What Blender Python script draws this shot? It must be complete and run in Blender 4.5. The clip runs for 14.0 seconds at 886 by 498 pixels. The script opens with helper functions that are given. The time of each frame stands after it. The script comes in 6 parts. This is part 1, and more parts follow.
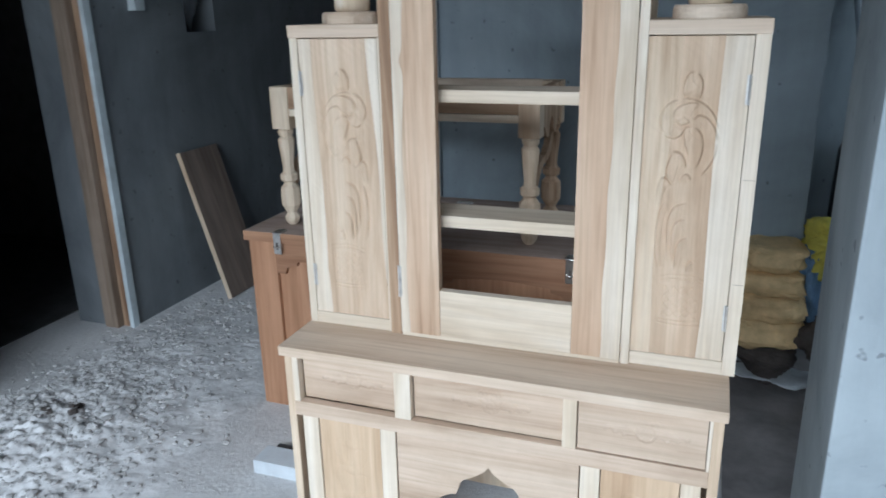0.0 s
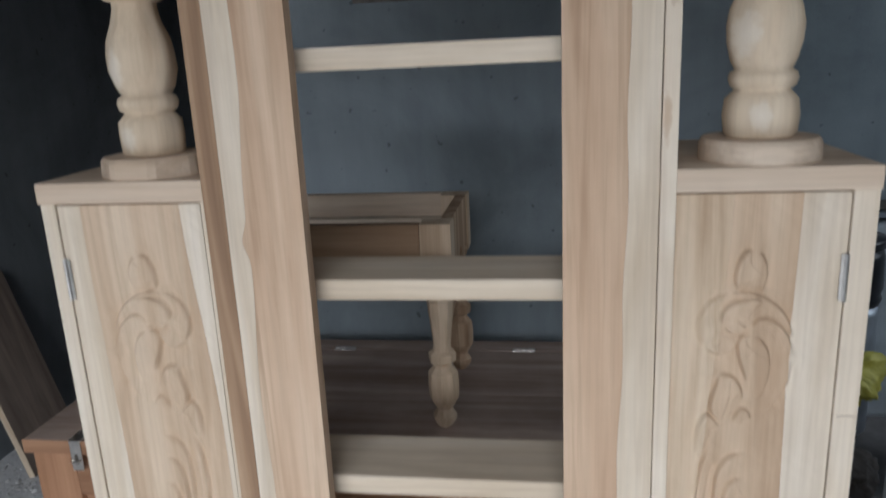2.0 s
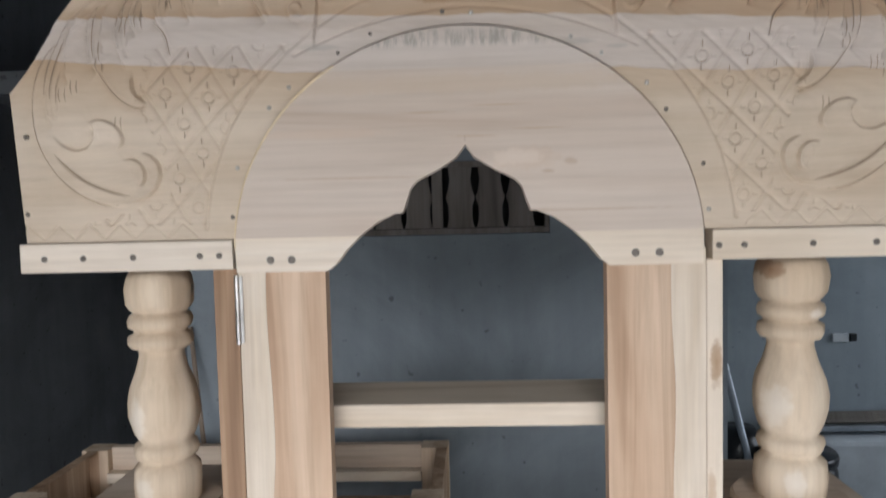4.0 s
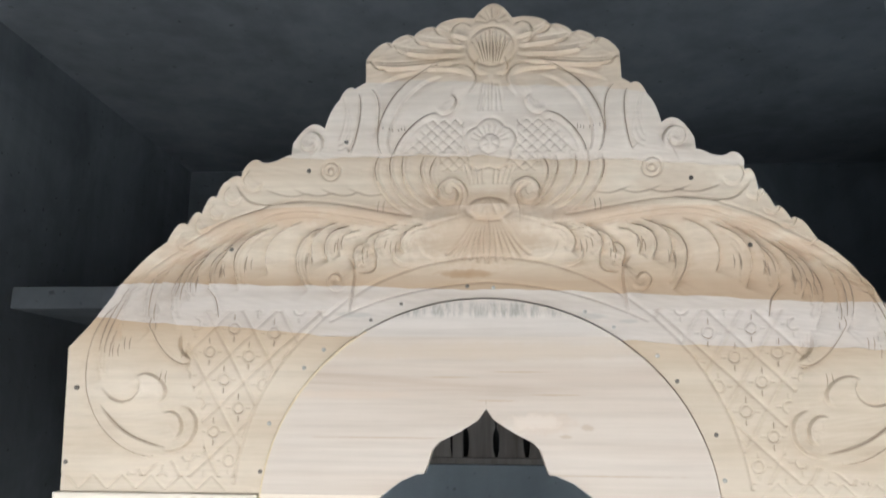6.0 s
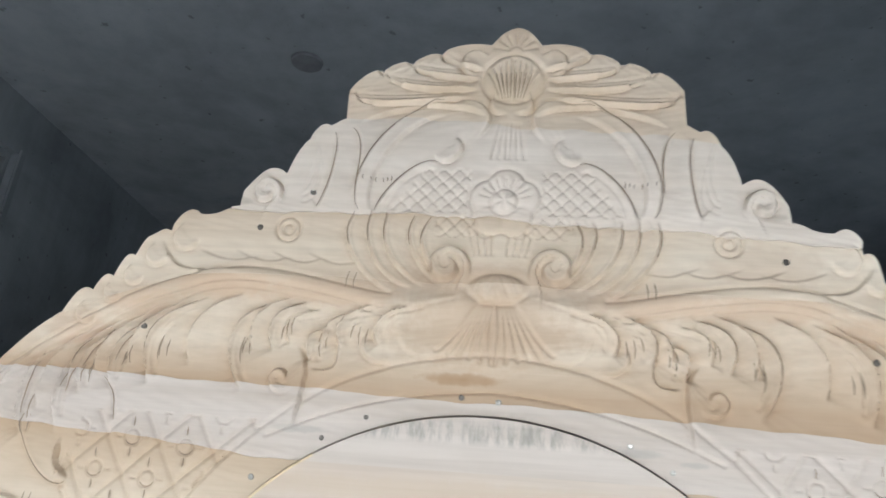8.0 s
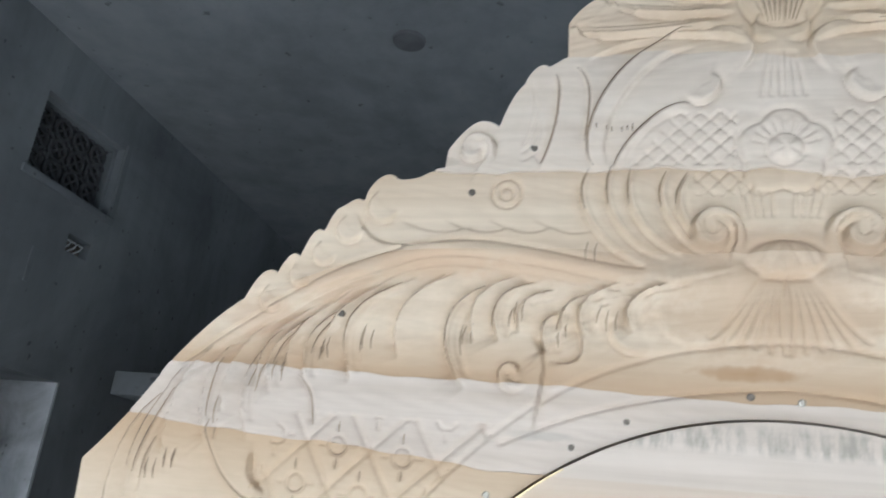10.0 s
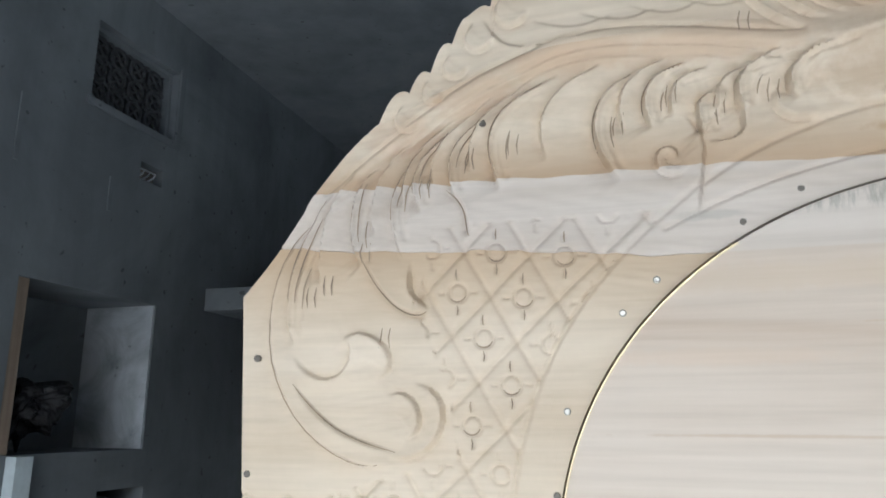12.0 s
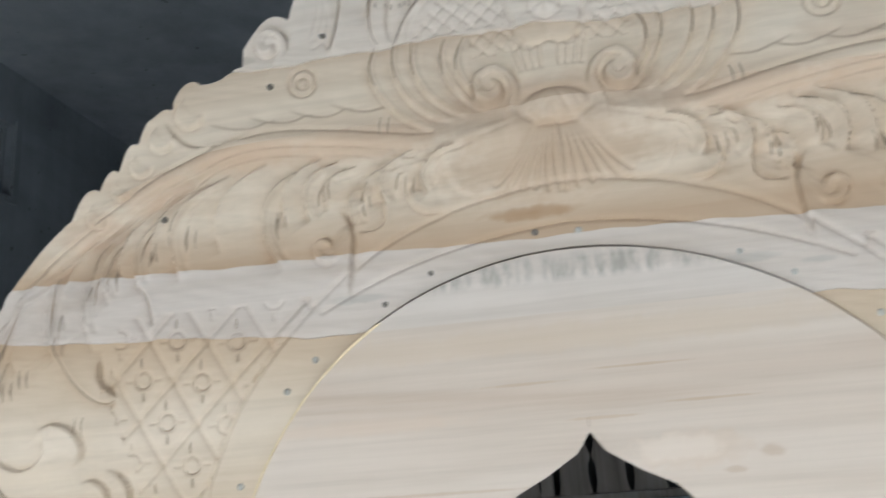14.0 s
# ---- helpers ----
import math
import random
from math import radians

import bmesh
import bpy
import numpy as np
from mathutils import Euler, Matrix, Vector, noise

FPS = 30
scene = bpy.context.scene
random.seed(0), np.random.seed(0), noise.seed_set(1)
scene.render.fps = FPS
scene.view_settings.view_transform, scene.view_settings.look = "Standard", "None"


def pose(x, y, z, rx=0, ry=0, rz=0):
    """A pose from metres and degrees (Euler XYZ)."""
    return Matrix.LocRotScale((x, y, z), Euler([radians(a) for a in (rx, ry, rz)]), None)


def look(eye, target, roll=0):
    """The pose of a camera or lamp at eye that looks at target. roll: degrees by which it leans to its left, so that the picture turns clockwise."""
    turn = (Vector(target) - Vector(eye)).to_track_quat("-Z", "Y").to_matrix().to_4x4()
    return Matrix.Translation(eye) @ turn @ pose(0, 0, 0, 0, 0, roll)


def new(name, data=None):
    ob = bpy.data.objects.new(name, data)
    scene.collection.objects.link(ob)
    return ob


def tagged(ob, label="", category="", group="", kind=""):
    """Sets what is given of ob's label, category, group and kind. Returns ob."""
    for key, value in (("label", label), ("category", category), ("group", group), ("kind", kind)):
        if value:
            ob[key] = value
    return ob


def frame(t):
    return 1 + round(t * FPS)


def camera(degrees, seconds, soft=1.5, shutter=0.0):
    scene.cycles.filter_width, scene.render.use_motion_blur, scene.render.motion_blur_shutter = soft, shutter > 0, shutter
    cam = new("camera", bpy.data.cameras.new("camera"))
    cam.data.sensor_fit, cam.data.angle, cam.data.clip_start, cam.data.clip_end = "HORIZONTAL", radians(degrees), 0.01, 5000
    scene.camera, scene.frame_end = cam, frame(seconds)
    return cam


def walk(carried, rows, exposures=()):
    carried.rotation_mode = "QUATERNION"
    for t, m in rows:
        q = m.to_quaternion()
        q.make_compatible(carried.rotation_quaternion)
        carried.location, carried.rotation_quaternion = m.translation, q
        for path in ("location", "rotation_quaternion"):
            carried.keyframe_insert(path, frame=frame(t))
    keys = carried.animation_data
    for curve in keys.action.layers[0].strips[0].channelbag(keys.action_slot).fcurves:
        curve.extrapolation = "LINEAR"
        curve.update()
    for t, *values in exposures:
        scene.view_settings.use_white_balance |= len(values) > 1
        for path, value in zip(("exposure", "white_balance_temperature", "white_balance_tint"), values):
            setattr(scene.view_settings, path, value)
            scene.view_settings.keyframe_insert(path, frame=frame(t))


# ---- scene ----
cam = camera(61.84, 14.0, soft=1.7, shutter=0.4)
PATH = [
    (0, (0.4045, -1.4529, 1.3275), (-0.2517, 0.3332, 0.7117), -1.23),
    (0.5, (0.3652, -1.3204, 1.3399), (-0.1374, 0.4991, 0.6789), -2.37),
    (1, (0.2496, -1.1115, 1.3624), (0.0028, 0.7582, 0.6967), -0.17),
    (1.2, (0.2182, -1.0557, 1.3590), (0.0085, 0.8124, 0.6762), 1.03),
    (1.5, (0.1876, -0.9551, 1.3532), (-0.0682, 0.9195, 0.7048), -1.18),
    (2, (0.1440, -0.8090, 1.4350), (-0.1450, 1.1030, 0.9240), -2.70),
    (2.5, (0.1215, -0.7572, 1.4968), (-0.0754, 1.1728, 1.0104), -2.14),
    (3, (0.0573, -0.7507, 1.5428), (-0.0551, 1.2047, 1.1379), -2.37),
    (3.5, (0.0253, -0.7610, 1.6111), (-0.0767, 1.2197, 1.3537), -1.66),
    (4, (0.0181, -0.7800, 1.6772), (-0.0684, 1.2143, 1.5546), -1.39),
    (4.2, (0.0184, -0.7903, 1.6956), (-0.0778, 1.2060, 1.6202), -0.74),
    (6.3, (0.0200, -0.8347, 1.7342), (-0.1177, 1.0914, 2.2548), 0.51),
    (6.5, (0.0204, -0.8230, 1.7276), (-0.1118, 1.0890, 2.2993), 0.72),
    (7, (0.0626, -0.7596, 1.7509), (-0.1566, 1.1284, 2.3732), 2.50),
    (7.2, (0.0869, -0.7219, 1.7427), (-0.1384, 1.1376, 2.4438), 4.43),
    (9.3, (-0.0580, -0.5121, 1.8075), (-0.3133, 1.3166, 2.5760), 5.07),
    (9.5, (-0.0564, -0.5105, 1.7995), (-0.4037, 1.3002, 2.5744), 5.20),
    (10, (-0.0964, -0.5046, 1.7818), (-0.5332, 1.3201, 2.4744), 5.45),
    (10.5, (-0.1219, -0.5024, 1.7656), (-0.6286, 1.3244, 2.4029), 5.37),
    (11, (-0.1402, -0.4955, 1.7491), (-0.6775, 1.3416, 2.3291), 4.08),
    (11.5, (-0.1569, -0.4898, 1.7299), (-0.7254, 1.3589, 2.2389), 2.53),
    (12, (-0.1627, -0.4892, 1.7137), (-0.7450, 1.3696, 2.1673), 0.25),
    (12.5, (-0.1535, -0.4986, 1.7042), (-0.7447, 1.3619, 2.1390), -0.69),
    (13, (-0.1139, -0.5065, 1.7073), (-0.6671, 1.3611, 2.1615), -1.17),
    (13.5, (-0.0609, -0.5058, 1.7199), (-0.4971, 1.3850, 2.2044), -2.89),
    (14, (0.0037, -0.5068, 1.7339), (-0.3000, 1.3997, 2.2562), -4.60),
]
walk(cam, [(t, look(eye, target, roll)) for t, eye, target, roll in PATH], [(0, -0.27, 5850, 9), (1.2, -0.5, 5950, 9), (2, -0.62, 6450, 14), (2.5, -0.4, 6550, 15), (3, -0.5, 6600, 15), (3.5, -0.05, 6650, 16), (4.2, -0.05, 6700, 17), (6.3, 0.66, 6450, 12), (7.2, 0.68, 6400, 12), (9.3, 0.75, 6300, 11), (10.5, 0.72, 6250, 11), (12, 0.56, 6200, 10), (13, 0.56, 6200, 10), (14, 0.42, 6300, 10)])

# ---- light and exposure ----
scene.view_settings.exposure = 0.0
world = bpy.data.worlds.new("sky")
scene.world = world
world.use_nodes = True
wn = world.node_tree.nodes
sky = wn.new("ShaderNodeTexSky")
sky.sky_type = "NISHITA"
sky.sun_disc = False
sky.sun_elevation = radians(50)
sky.sun_rotation = radians(150)
world.node_tree.links.new(sky.outputs[0], wn["Background"].inputs[0])
wn["Background"].inputs[1].default_value = 0.08


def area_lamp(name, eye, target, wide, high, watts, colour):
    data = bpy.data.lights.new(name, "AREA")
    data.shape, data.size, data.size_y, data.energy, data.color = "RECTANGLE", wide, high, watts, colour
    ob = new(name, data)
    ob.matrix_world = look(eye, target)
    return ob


# area lamp for the sky behind the camera; the assumed shutter lintel cuts it upwards
area_lamp("street_sky", (-0.2, -5.0, 3.5), (-0.2, -2.0, 1.2), 3.6, 2.6, 835.0, (0.88, 0.95, 1.0))
# fill lamp for the recess, at an unseen window assumed at its far end
area_lamp("recess_fill_lamp", (3.12, 1.35, 1.5), (1.6, 1.6, 0.7), 1.2, 1.3, 20.0, (0.80, 0.92, 1.0))

# ---- materials ----


def nodes_of(name, rough=0.8, metal=0.0, spec=0.3):
    m = bpy.data.materials.new(name)
    m.use_nodes = True
    nt = m.node_tree
    b = nt.nodes["Principled BSDF"]
    b.inputs["Roughness"].default_value = rough
    b.inputs["Metallic"].default_value = metal
    b.inputs["Specular IOR Level"].default_value = spec
    return m, nt, b


def coords(nt, scale, where="Object"):
    tc = nt.nodes.new("ShaderNodeTexCoord")
    mp = nt.nodes.new("ShaderNodeMapping")
    mp.inputs["Scale"].default_value = scale
    nt.links.new(tc.outputs[where], mp.inputs[0])
    return mp.outputs[0]


def noise_tex(nt, vec, scale, detail=4.0, rough=0.55, distort=0.0):
    n = nt.nodes.new("ShaderNodeTexNoise")
    n.inputs["Scale"].default_value, n.inputs["Detail"].default_value = scale, detail
    n.inputs["Roughness"].default_value, n.inputs["Distortion"].default_value = rough, distort
    nt.links.new(vec, n.inputs["Vector"])
    return n.outputs["Fac"]


def ramp(nt, fac, stops):
    r = nt.nodes.new("ShaderNodeValToRGB")
    while len(r.color_ramp.elements) < len(stops):
        r.color_ramp.elements.new(0.5)
    for e, (at, c) in zip(r.color_ramp.elements, stops):
        e.position, e.color = at, (*c, 1) if len(c) == 3 else c
    nt.links.new(fac, r.inputs[0])
    return r.outputs[0]


def mix(nt, fac, a, b, mode="MIX"):
    n = nt.nodes.new("ShaderNodeMix")
    n.data_type, n.blend_type = "RGBA", mode
    for sock, value in ((n.inputs[0], fac), (n.inputs[6], a), (n.inputs[7], b)):
        if hasattr(value, "is_linked"):
            nt.links.new(value, sock)
        elif sock.type == "VALUE":
            sock.default_value = value
        else:
            sock.default_value = (*value, 1)
    return n.outputs[2]


def bump(nt, b, height, strength, distance):
    n = nt.nodes.new("ShaderNodeBump")
    n.inputs["Strength"].default_value, n.inputs["Distance"].default_value = strength, distance
    nt.links.new(height, n.inputs["Height"])
    nt.links.new(n.outputs[0], b.inputs["Normal"])


def wood(name, pale, mid, dark, axis="z", rough=0.72, grime=0.25, lined=0.45):
    """Raw sawn timber: long grain streaks along the axis, broad tone bands, pores and hand grime."""
    m, nt, b = nodes_of(name, rough, 0.0, 0.25)
    along = {"x": (1.0, 11, 11), "y": (11, 1.0, 11), "z": (11, 11, 1.0)}[axis]
    fine = {"x": (5, 160, 160), "y": (160, 5, 160), "z": (160, 160, 5)}[axis]
    oi = nt.nodes.new("ShaderNodeObjectInfo")
    tc = nt.nodes.new("ShaderNodeTexCoord")
    add = nt.nodes.new("ShaderNodeVectorMath")
    scl = nt.nodes.new("ShaderNodeMath")
    scl.operation = "MULTIPLY"
    scl.inputs[1].default_value = 7.3
    nt.links.new(oi.outputs["Random"], scl.inputs[0])
    nt.links.new(tc.outputs["Object"], add.inputs[0])
    nt.links.new(scl.outputs[0], add.inputs[1])

    def scaled(s):
        mp = nt.nodes.new("ShaderNodeMapping")
        mp.inputs["Scale"].default_value = s
        nt.links.new(add.outputs[0], mp.inputs[0])
        return mp.outputs[0]

    broad = noise_tex(nt, scaled(along), 1.0, 3, 0.6, 1.2)
    streak = noise_tex(nt, scaled(fine), 1.0, 3, 0.6)
    base = ramp(nt, broad, [(0.30, dark), (0.47, mid), (0.66, pale)])
    tone = ramp(nt, streak, [(0.25, (0.72, 0.70, 0.67)), (0.6, (1, 1, 1))])
    col = mix(nt, 0.40, base, tone, "MULTIPLY")
    middle_grain = {"x": (1.8, 42, 42), "y": (42, 1.8, 42), "z": (42, 42, 1.8)}[axis]
    lines = ramp(nt, noise_tex(nt, scaled(middle_grain), 1.0, 4, 0.6, 0.8), [(0.34, (0.76, 0.715, 0.67)), (0.50, (0.97, 0.962, 0.953)), (0.66, (1, 1, 1))])
    col = mix(nt, lined, col, lines, "MULTIPLY")
    if grime:
        dirt = ramp(nt, noise_tex(nt, scaled((5, 5, 5)), 1.0, 6, 0.7), [(0.35, (0.70, 0.68, 0.64)), (0.62, (1, 1, 1))])
        col = mix(nt, grime, col, dirt, "MULTIPLY")
    nt.links.new(col, b.inputs["Base Color"])
    bump(nt, b, streak, 0.18, 0.0012)
    return m


def plain(name, colour, rough=0.7, metal=0.0, vary=0.25, scale=12.0, bumpy=0.15, dist=0.004):
    m, nt, b = nodes_of(name, rough, metal, 0.4)
    v = coords(nt, (1, 1, 1))
    n = noise_tex(nt, v, scale, 6, 0.65)
    lo = tuple(c * (1 - vary) for c in colour)
    hi = tuple(min(1, c * (1 + vary)) for c in colour)
    nt.links.new(ramp(nt, n, [(0.3, lo), (0.7, hi)]), b.inputs["Base Color"])
    if bumpy:
        bump(nt, b, noise_tex(nt, v, scale * 5, 4, 0.6), bumpy, dist)
    return m


def plaster(name, base, stain, damp, rough=0.9, stain_scale=1.4):
    """Cement render: trowel clouds, damp stains, fine grit."""
    m, nt, b = nodes_of(name, rough, 0.0, 0.2)
    v = coords(nt, (1, 1, 1))
    streaky = coords(nt, (3.0, 3.0, 0.5))
    cloud = noise_tex(nt, v, stain_scale, 6, 0.62, 0.6)
    col = ramp(nt, cloud, [(0.32, stain), (0.55, base), (0.78, damp)])
    runs = ramp(nt, noise_tex(nt, streaky, 2.2, 5, 0.6), [(0.36, (0.72, 0.73, 0.75)), (0.6, (1, 1, 1))])
    col = mix(nt, 0.5, col, runs, "MULTIPLY")
    grit = noise_tex(nt, v, 90, 4, 0.7)
    specks = ramp(nt, noise_tex(nt, v, 26, 2, 0.5), [(0.26, (0.35, 0.34, 0.33)), (0.31, (1, 1, 1))])
    col = mix(nt, 0.6, col, specks, "MULTIPLY")
    nt.links.new(col, b.inputs["Base Color"])
    bump(nt, b, mix(nt, 0.5, grit, cloud), 0.35, 0.006)
    return m


SAP = wood("pale_sapwood", (0.817, 0.728, 0.614), (0.760, 0.655, 0.525), (0.665, 0.546, 0.409))
SAP_X = wood("pale_sapwood_level", (0.817, 0.719, 0.596), (0.760, 0.646, 0.507), (0.665, 0.546, 0.409), "x")
WHITISH = wood("whitish_board", (0.659, 0.584, 0.514), (0.628, 0.548, 0.475), (0.560, 0.472, 0.388), "x", grime=0.3, lined=0.22)
WHITE_TOP = wood("pale_whitish_board", (0.800, 0.715, 0.620), (0.765, 0.670, 0.570), (0.680, 0.575, 0.470), "x", grime=0.35, lined=0.22)
TAN = wood("tan_heartwood", (0.71, 0.54, 0.38), (0.62, 0.45, 0.30), (0.50, 0.34, 0.215))
STILE = wood("stile_heartwood", (0.720, 0.545, 0.400), (0.630, 0.445, 0.310), (0.470, 0.305, 0.200), lined=0.85)
DOORWOOD = wood("door_heartwood", (0.735, 0.590, 0.445), (0.665, 0.505, 0.365), (0.550, 0.395, 0.270), lined=0.55)
MIX_X = wood("mixed_timber_level", (0.735, 0.610, 0.485), (0.660, 0.522, 0.398), (0.565, 0.425, 0.310), "x", lined=0.6)
DRAWER = wood("drawer_front_timber", (0.690, 0.555, 0.435), (0.610, 0.470, 0.355), (0.490, 0.360, 0.260), "x", grime=0.4)
MIX_Z = wood("mixed_timber_upright", (0.769, 0.646, 0.498), (0.684, 0.537, 0.392), (0.532, 0.382, 0.258), lined=0.6)


def smudged(m, z0, z1):
    """Dark mill stains and pencil smears along one line of a board."""
    nt = m.node_tree
    b = nt.nodes["Principled BSDF"]
    old = b.inputs["Base Color"].links[0].from_socket
    tc = nt.nodes.new("ShaderNodeTexCoord")
    sep = nt.nodes.new("ShaderNodeSeparateXYZ")
    nt.links.new(tc.outputs["Object"], sep.inputs[0])
    rng_node = nt.nodes.new("ShaderNodeMapRange")
    rng_node.inputs["From Min"].default_value, rng_node.inputs["From Max"].default_value = z0, z1
    nt.links.new(sep.outputs[2], rng_node.inputs[0])
    band = ramp(nt, rng_node.outputs[0], [(0.0, (0, 0, 0)), (0.25, (1, 1, 1)), (0.7, (1, 1, 1)), (1.0, (0, 0, 0))])
    spots = ramp(nt, noise_tex(nt, coords(nt, (130, 130, 26)), 1.0, 5, 0.7), [(0.44, (0, 0, 0)), (0.62, (1, 1, 1))])
    amount = mix(nt, 1.0, band, spots, "MULTIPLY")
    nt.links.new(mix(nt, amount, old, (0.36, 0.325, 0.275)), b.inputs["Base Color"])
    return m


HEADWOOD = wood("arched_head_timber", (0.640, 0.548, 0.460), (0.610, 0.510, 0.418), (0.550, 0.438, 0.345), "x", grime=0.12, lined=0.22)
CARVED = wood("carved_timber", (0.700, 0.590, 0.465), (0.660, 0.545, 0.415), (0.580, 0.455, 0.330), "x", 0.7, grime=0.35, lined=0.22)
CREAM = wood("cream_carved_timber", (0.800, 0.695, 0.560), (0.755, 0.635, 0.495), (0.660, 0.525, 0.385), "x", 0.7, grime=0.3, lined=0.22)
CROWN = wood("crown_carved_timber", (0.785, 0.665, 0.525), (0.730, 0.595, 0.450), (0.630, 0.490, 0.355), "x", 0.7, grime=0.35, lined=0.22)
BLUSH = wood("pinkish_carved_timber", (0.755, 0.638, 0.500), (0.705, 0.578, 0.438), (0.610, 0.475, 0.345), "x", 0.7, grime=0.3, lined=0.22)


def streaked(m, z0, z1, colour, amount):
    """A darker streak, such as heartwood, that runs along one edge of a level board."""
    nt = m.node_tree
    b = nt.nodes["Principled BSDF"]
    old = b.inputs["Base Color"].links[0].from_socket
    tc = nt.nodes.new("ShaderNodeTexCoord")
    sep = nt.nodes.new("ShaderNodeSeparateXYZ")
    nt.links.new(tc.outputs["Object"], sep.inputs[0])
    wander = nt.nodes.new("ShaderNodeMath")
    wander.operation = "MULTIPLY_ADD"
    wander.inputs[1].default_value = 0.022
    nt.links.new(noise_tex(nt, coords(nt, (5, 5, 30)), 1.0, 5, 0.65), wander.inputs[0])
    nt.links.new(sep.outputs[2], wander.inputs[2])
    rng_node = nt.nodes.new("ShaderNodeMapRange")
    rng_node.inputs["From Min"].default_value, rng_node.inputs["From Max"].default_value = z0 + 0.011, z1 + 0.011
    nt.links.new(wander.outputs[0], rng_node.inputs[0])
    band = ramp(nt, rng_node.outputs[0], [(0.0, (amount, amount, amount)), (0.35, (amount * 0.7, amount * 0.7, amount * 0.7)), (1.0, (0, 0, 0))])
    nt.links.new(mix(nt, band, old, colour), b.inputs["Base Color"])
    return m


def spotted(m, x, z, wide, tall, colour, amount=0.9):
    """A knot with its halo of darker grain, or a soft-edged tint, at one place of a board."""
    nt = m.node_tree
    b = nt.nodes["Principled BSDF"]
    old = b.inputs["Base Color"].links[0].from_socket
    tc = nt.nodes.new("ShaderNodeTexCoord")
    mp = nt.nodes.new("ShaderNodeMapping")
    mp.inputs["Location"].default_value = (-x / wide, 0, -z / tall)
    mp.inputs["Scale"].default_value = (1 / wide, 0, 1 / tall)
    nt.links.new(tc.outputs["Object"], mp.inputs[0])
    size = nt.nodes.new("ShaderNodeVectorMath")
    size.operation = "LENGTH"
    nt.links.new(mp.outputs[0], size.inputs[0])
    rough = nt.nodes.new("ShaderNodeMath")
    rough.operation = "MULTIPLY_ADD"
    rough.inputs[1].default_value = 0.7
    nt.links.new(noise_tex(nt, coords(nt, (90, 90, 90)), 1.0, 3, 0.6), rough.inputs[0])
    nt.links.new(size.outputs["Value"], rough.inputs[2])
    mask = ramp(nt, rough.outputs[0], [(0.30, (amount, amount, amount)), (0.75, (amount * 0.75, amount * 0.75, amount * 0.75)), (1.0, (0, 0, 0))])
    nt.links.new(mix(nt, mask, old, colour), b.inputs["Base Color"])
    return m


spotted(HEADWOOD, 0.0, 1.799, 0.42, 0.017, (0.56, 0.44, 0.32), 0.55)
spotted(HEADWOOD, -0.03, 1.771, 0.050, 0.0022, (0.44, 0.31, 0.20), 0.55)
spotted(HEADWOOD, 0.045, 1.777, 0.055, 0.0018, (0.44, 0.31, 0.20), 0.55)
spotted(HEADWOOD, 0.020, 1.746, 0.042, 0.0022, (0.46, 0.32, 0.21), 0.5)
spotted(HEADWOOD, 0.085, 1.7525, 0.050, 0.0018, (0.44, 0.31, 0.20), 0.55)
spotted(HEADWOOD, -0.10, 1.706, 0.16, 0.0022, (0.46, 0.32, 0.21), 0.5)
spotted(HEADWOOD, 0.14, 1.668, 0.14, 0.0022, (0.46, 0.32, 0.21), 0.5)
spotted(HEADWOOD, -0.14, 1.752, 0.14, 0.010, (0.60, 0.45, 0.33), 0.4)
spotted(HEADWOOD, 0.070, 1.723, 0.064, 0.021, (0.56, 0.41, 0.29), 0.5)
spotted(HEADWOOD, 0.064, 1.724, 0.052, 0.0155, (0.72, 0.625, 0.53), 0.6)
spotted(HEADWOOD, 0.119, 1.718, 0.013, 0.008, (0.42, 0.29, 0.19), 0.55)
spotted(HEADWOOD, 0.095, 1.7085, 0.012, 0.0040, (0.42, 0.29, 0.19), 0.5)
JAMB = spotted(spotted(wood("knotty_pale_jamb", (0.82, 0.73, 0.61), (0.76, 0.65, 0.52), (0.66, 0.54, 0.40)), 0.273, 1.500, 0.012, 0.045, (0.36, 0.22, 0.12)), 0.268, 1.36, 0.008, 0.05, (0.50, 0.34, 0.21), 0.7)
POST_KNOT = spotted(wood("knotty_post_timber", (0.77, 0.65, 0.50), (0.68, 0.54, 0.39), (0.53, 0.38, 0.26), lined=0.22), 0.350, 1.595, 0.020, 0.020, (0.27, 0.14, 0.07))
for m, x, z, wide, tall in ((POST_KNOT, 0.354, 1.440, 0.024, 0.040), (POST_KNOT, 0.372, 1.352, 0.020, 0.032), (POST_KNOT, 0.395, 1.545, 0.016, 0.010)):
    spotted(m, x, z, wide, tall, (0.84, 0.78, 0.69), 0.55)
POST_PATCH = spotted(wood("patched_post_timber", (0.77, 0.65, 0.50), (0.68, 0.54, 0.39), (0.55, 0.40, 0.28), lined=0.22), -0.380, 1.432, 0.022, 0.042, (0.84, 0.78, 0.69), 0.55)
spotted(POST_PATCH, -0.372, 1.350, 0.022, 0.030, (0.82, 0.76, 0.66), 0.5)
streaked(BLUSH, 1.874, 1.905, (0.42, 0.28, 0.17), 0.75)
streaked(CARVED, 1.846, 1.775, (0.44, 0.30, 0.18), 0.85)
# broad brown tints by place: top joint, stem, boss, disc feet, low in crown
streaked(CREAM, 2.026, 2.006, (0.46, 0.34, 0.23), 0.62)
spotted(CREAM, 0.0065, 1.960, 0.150, 0.036, (0.50, 0.36, 0.25), 0.65)
streaked(BLUSH, 1.964, 1.935, (0.60, 0.42, 0.29), 0.25)
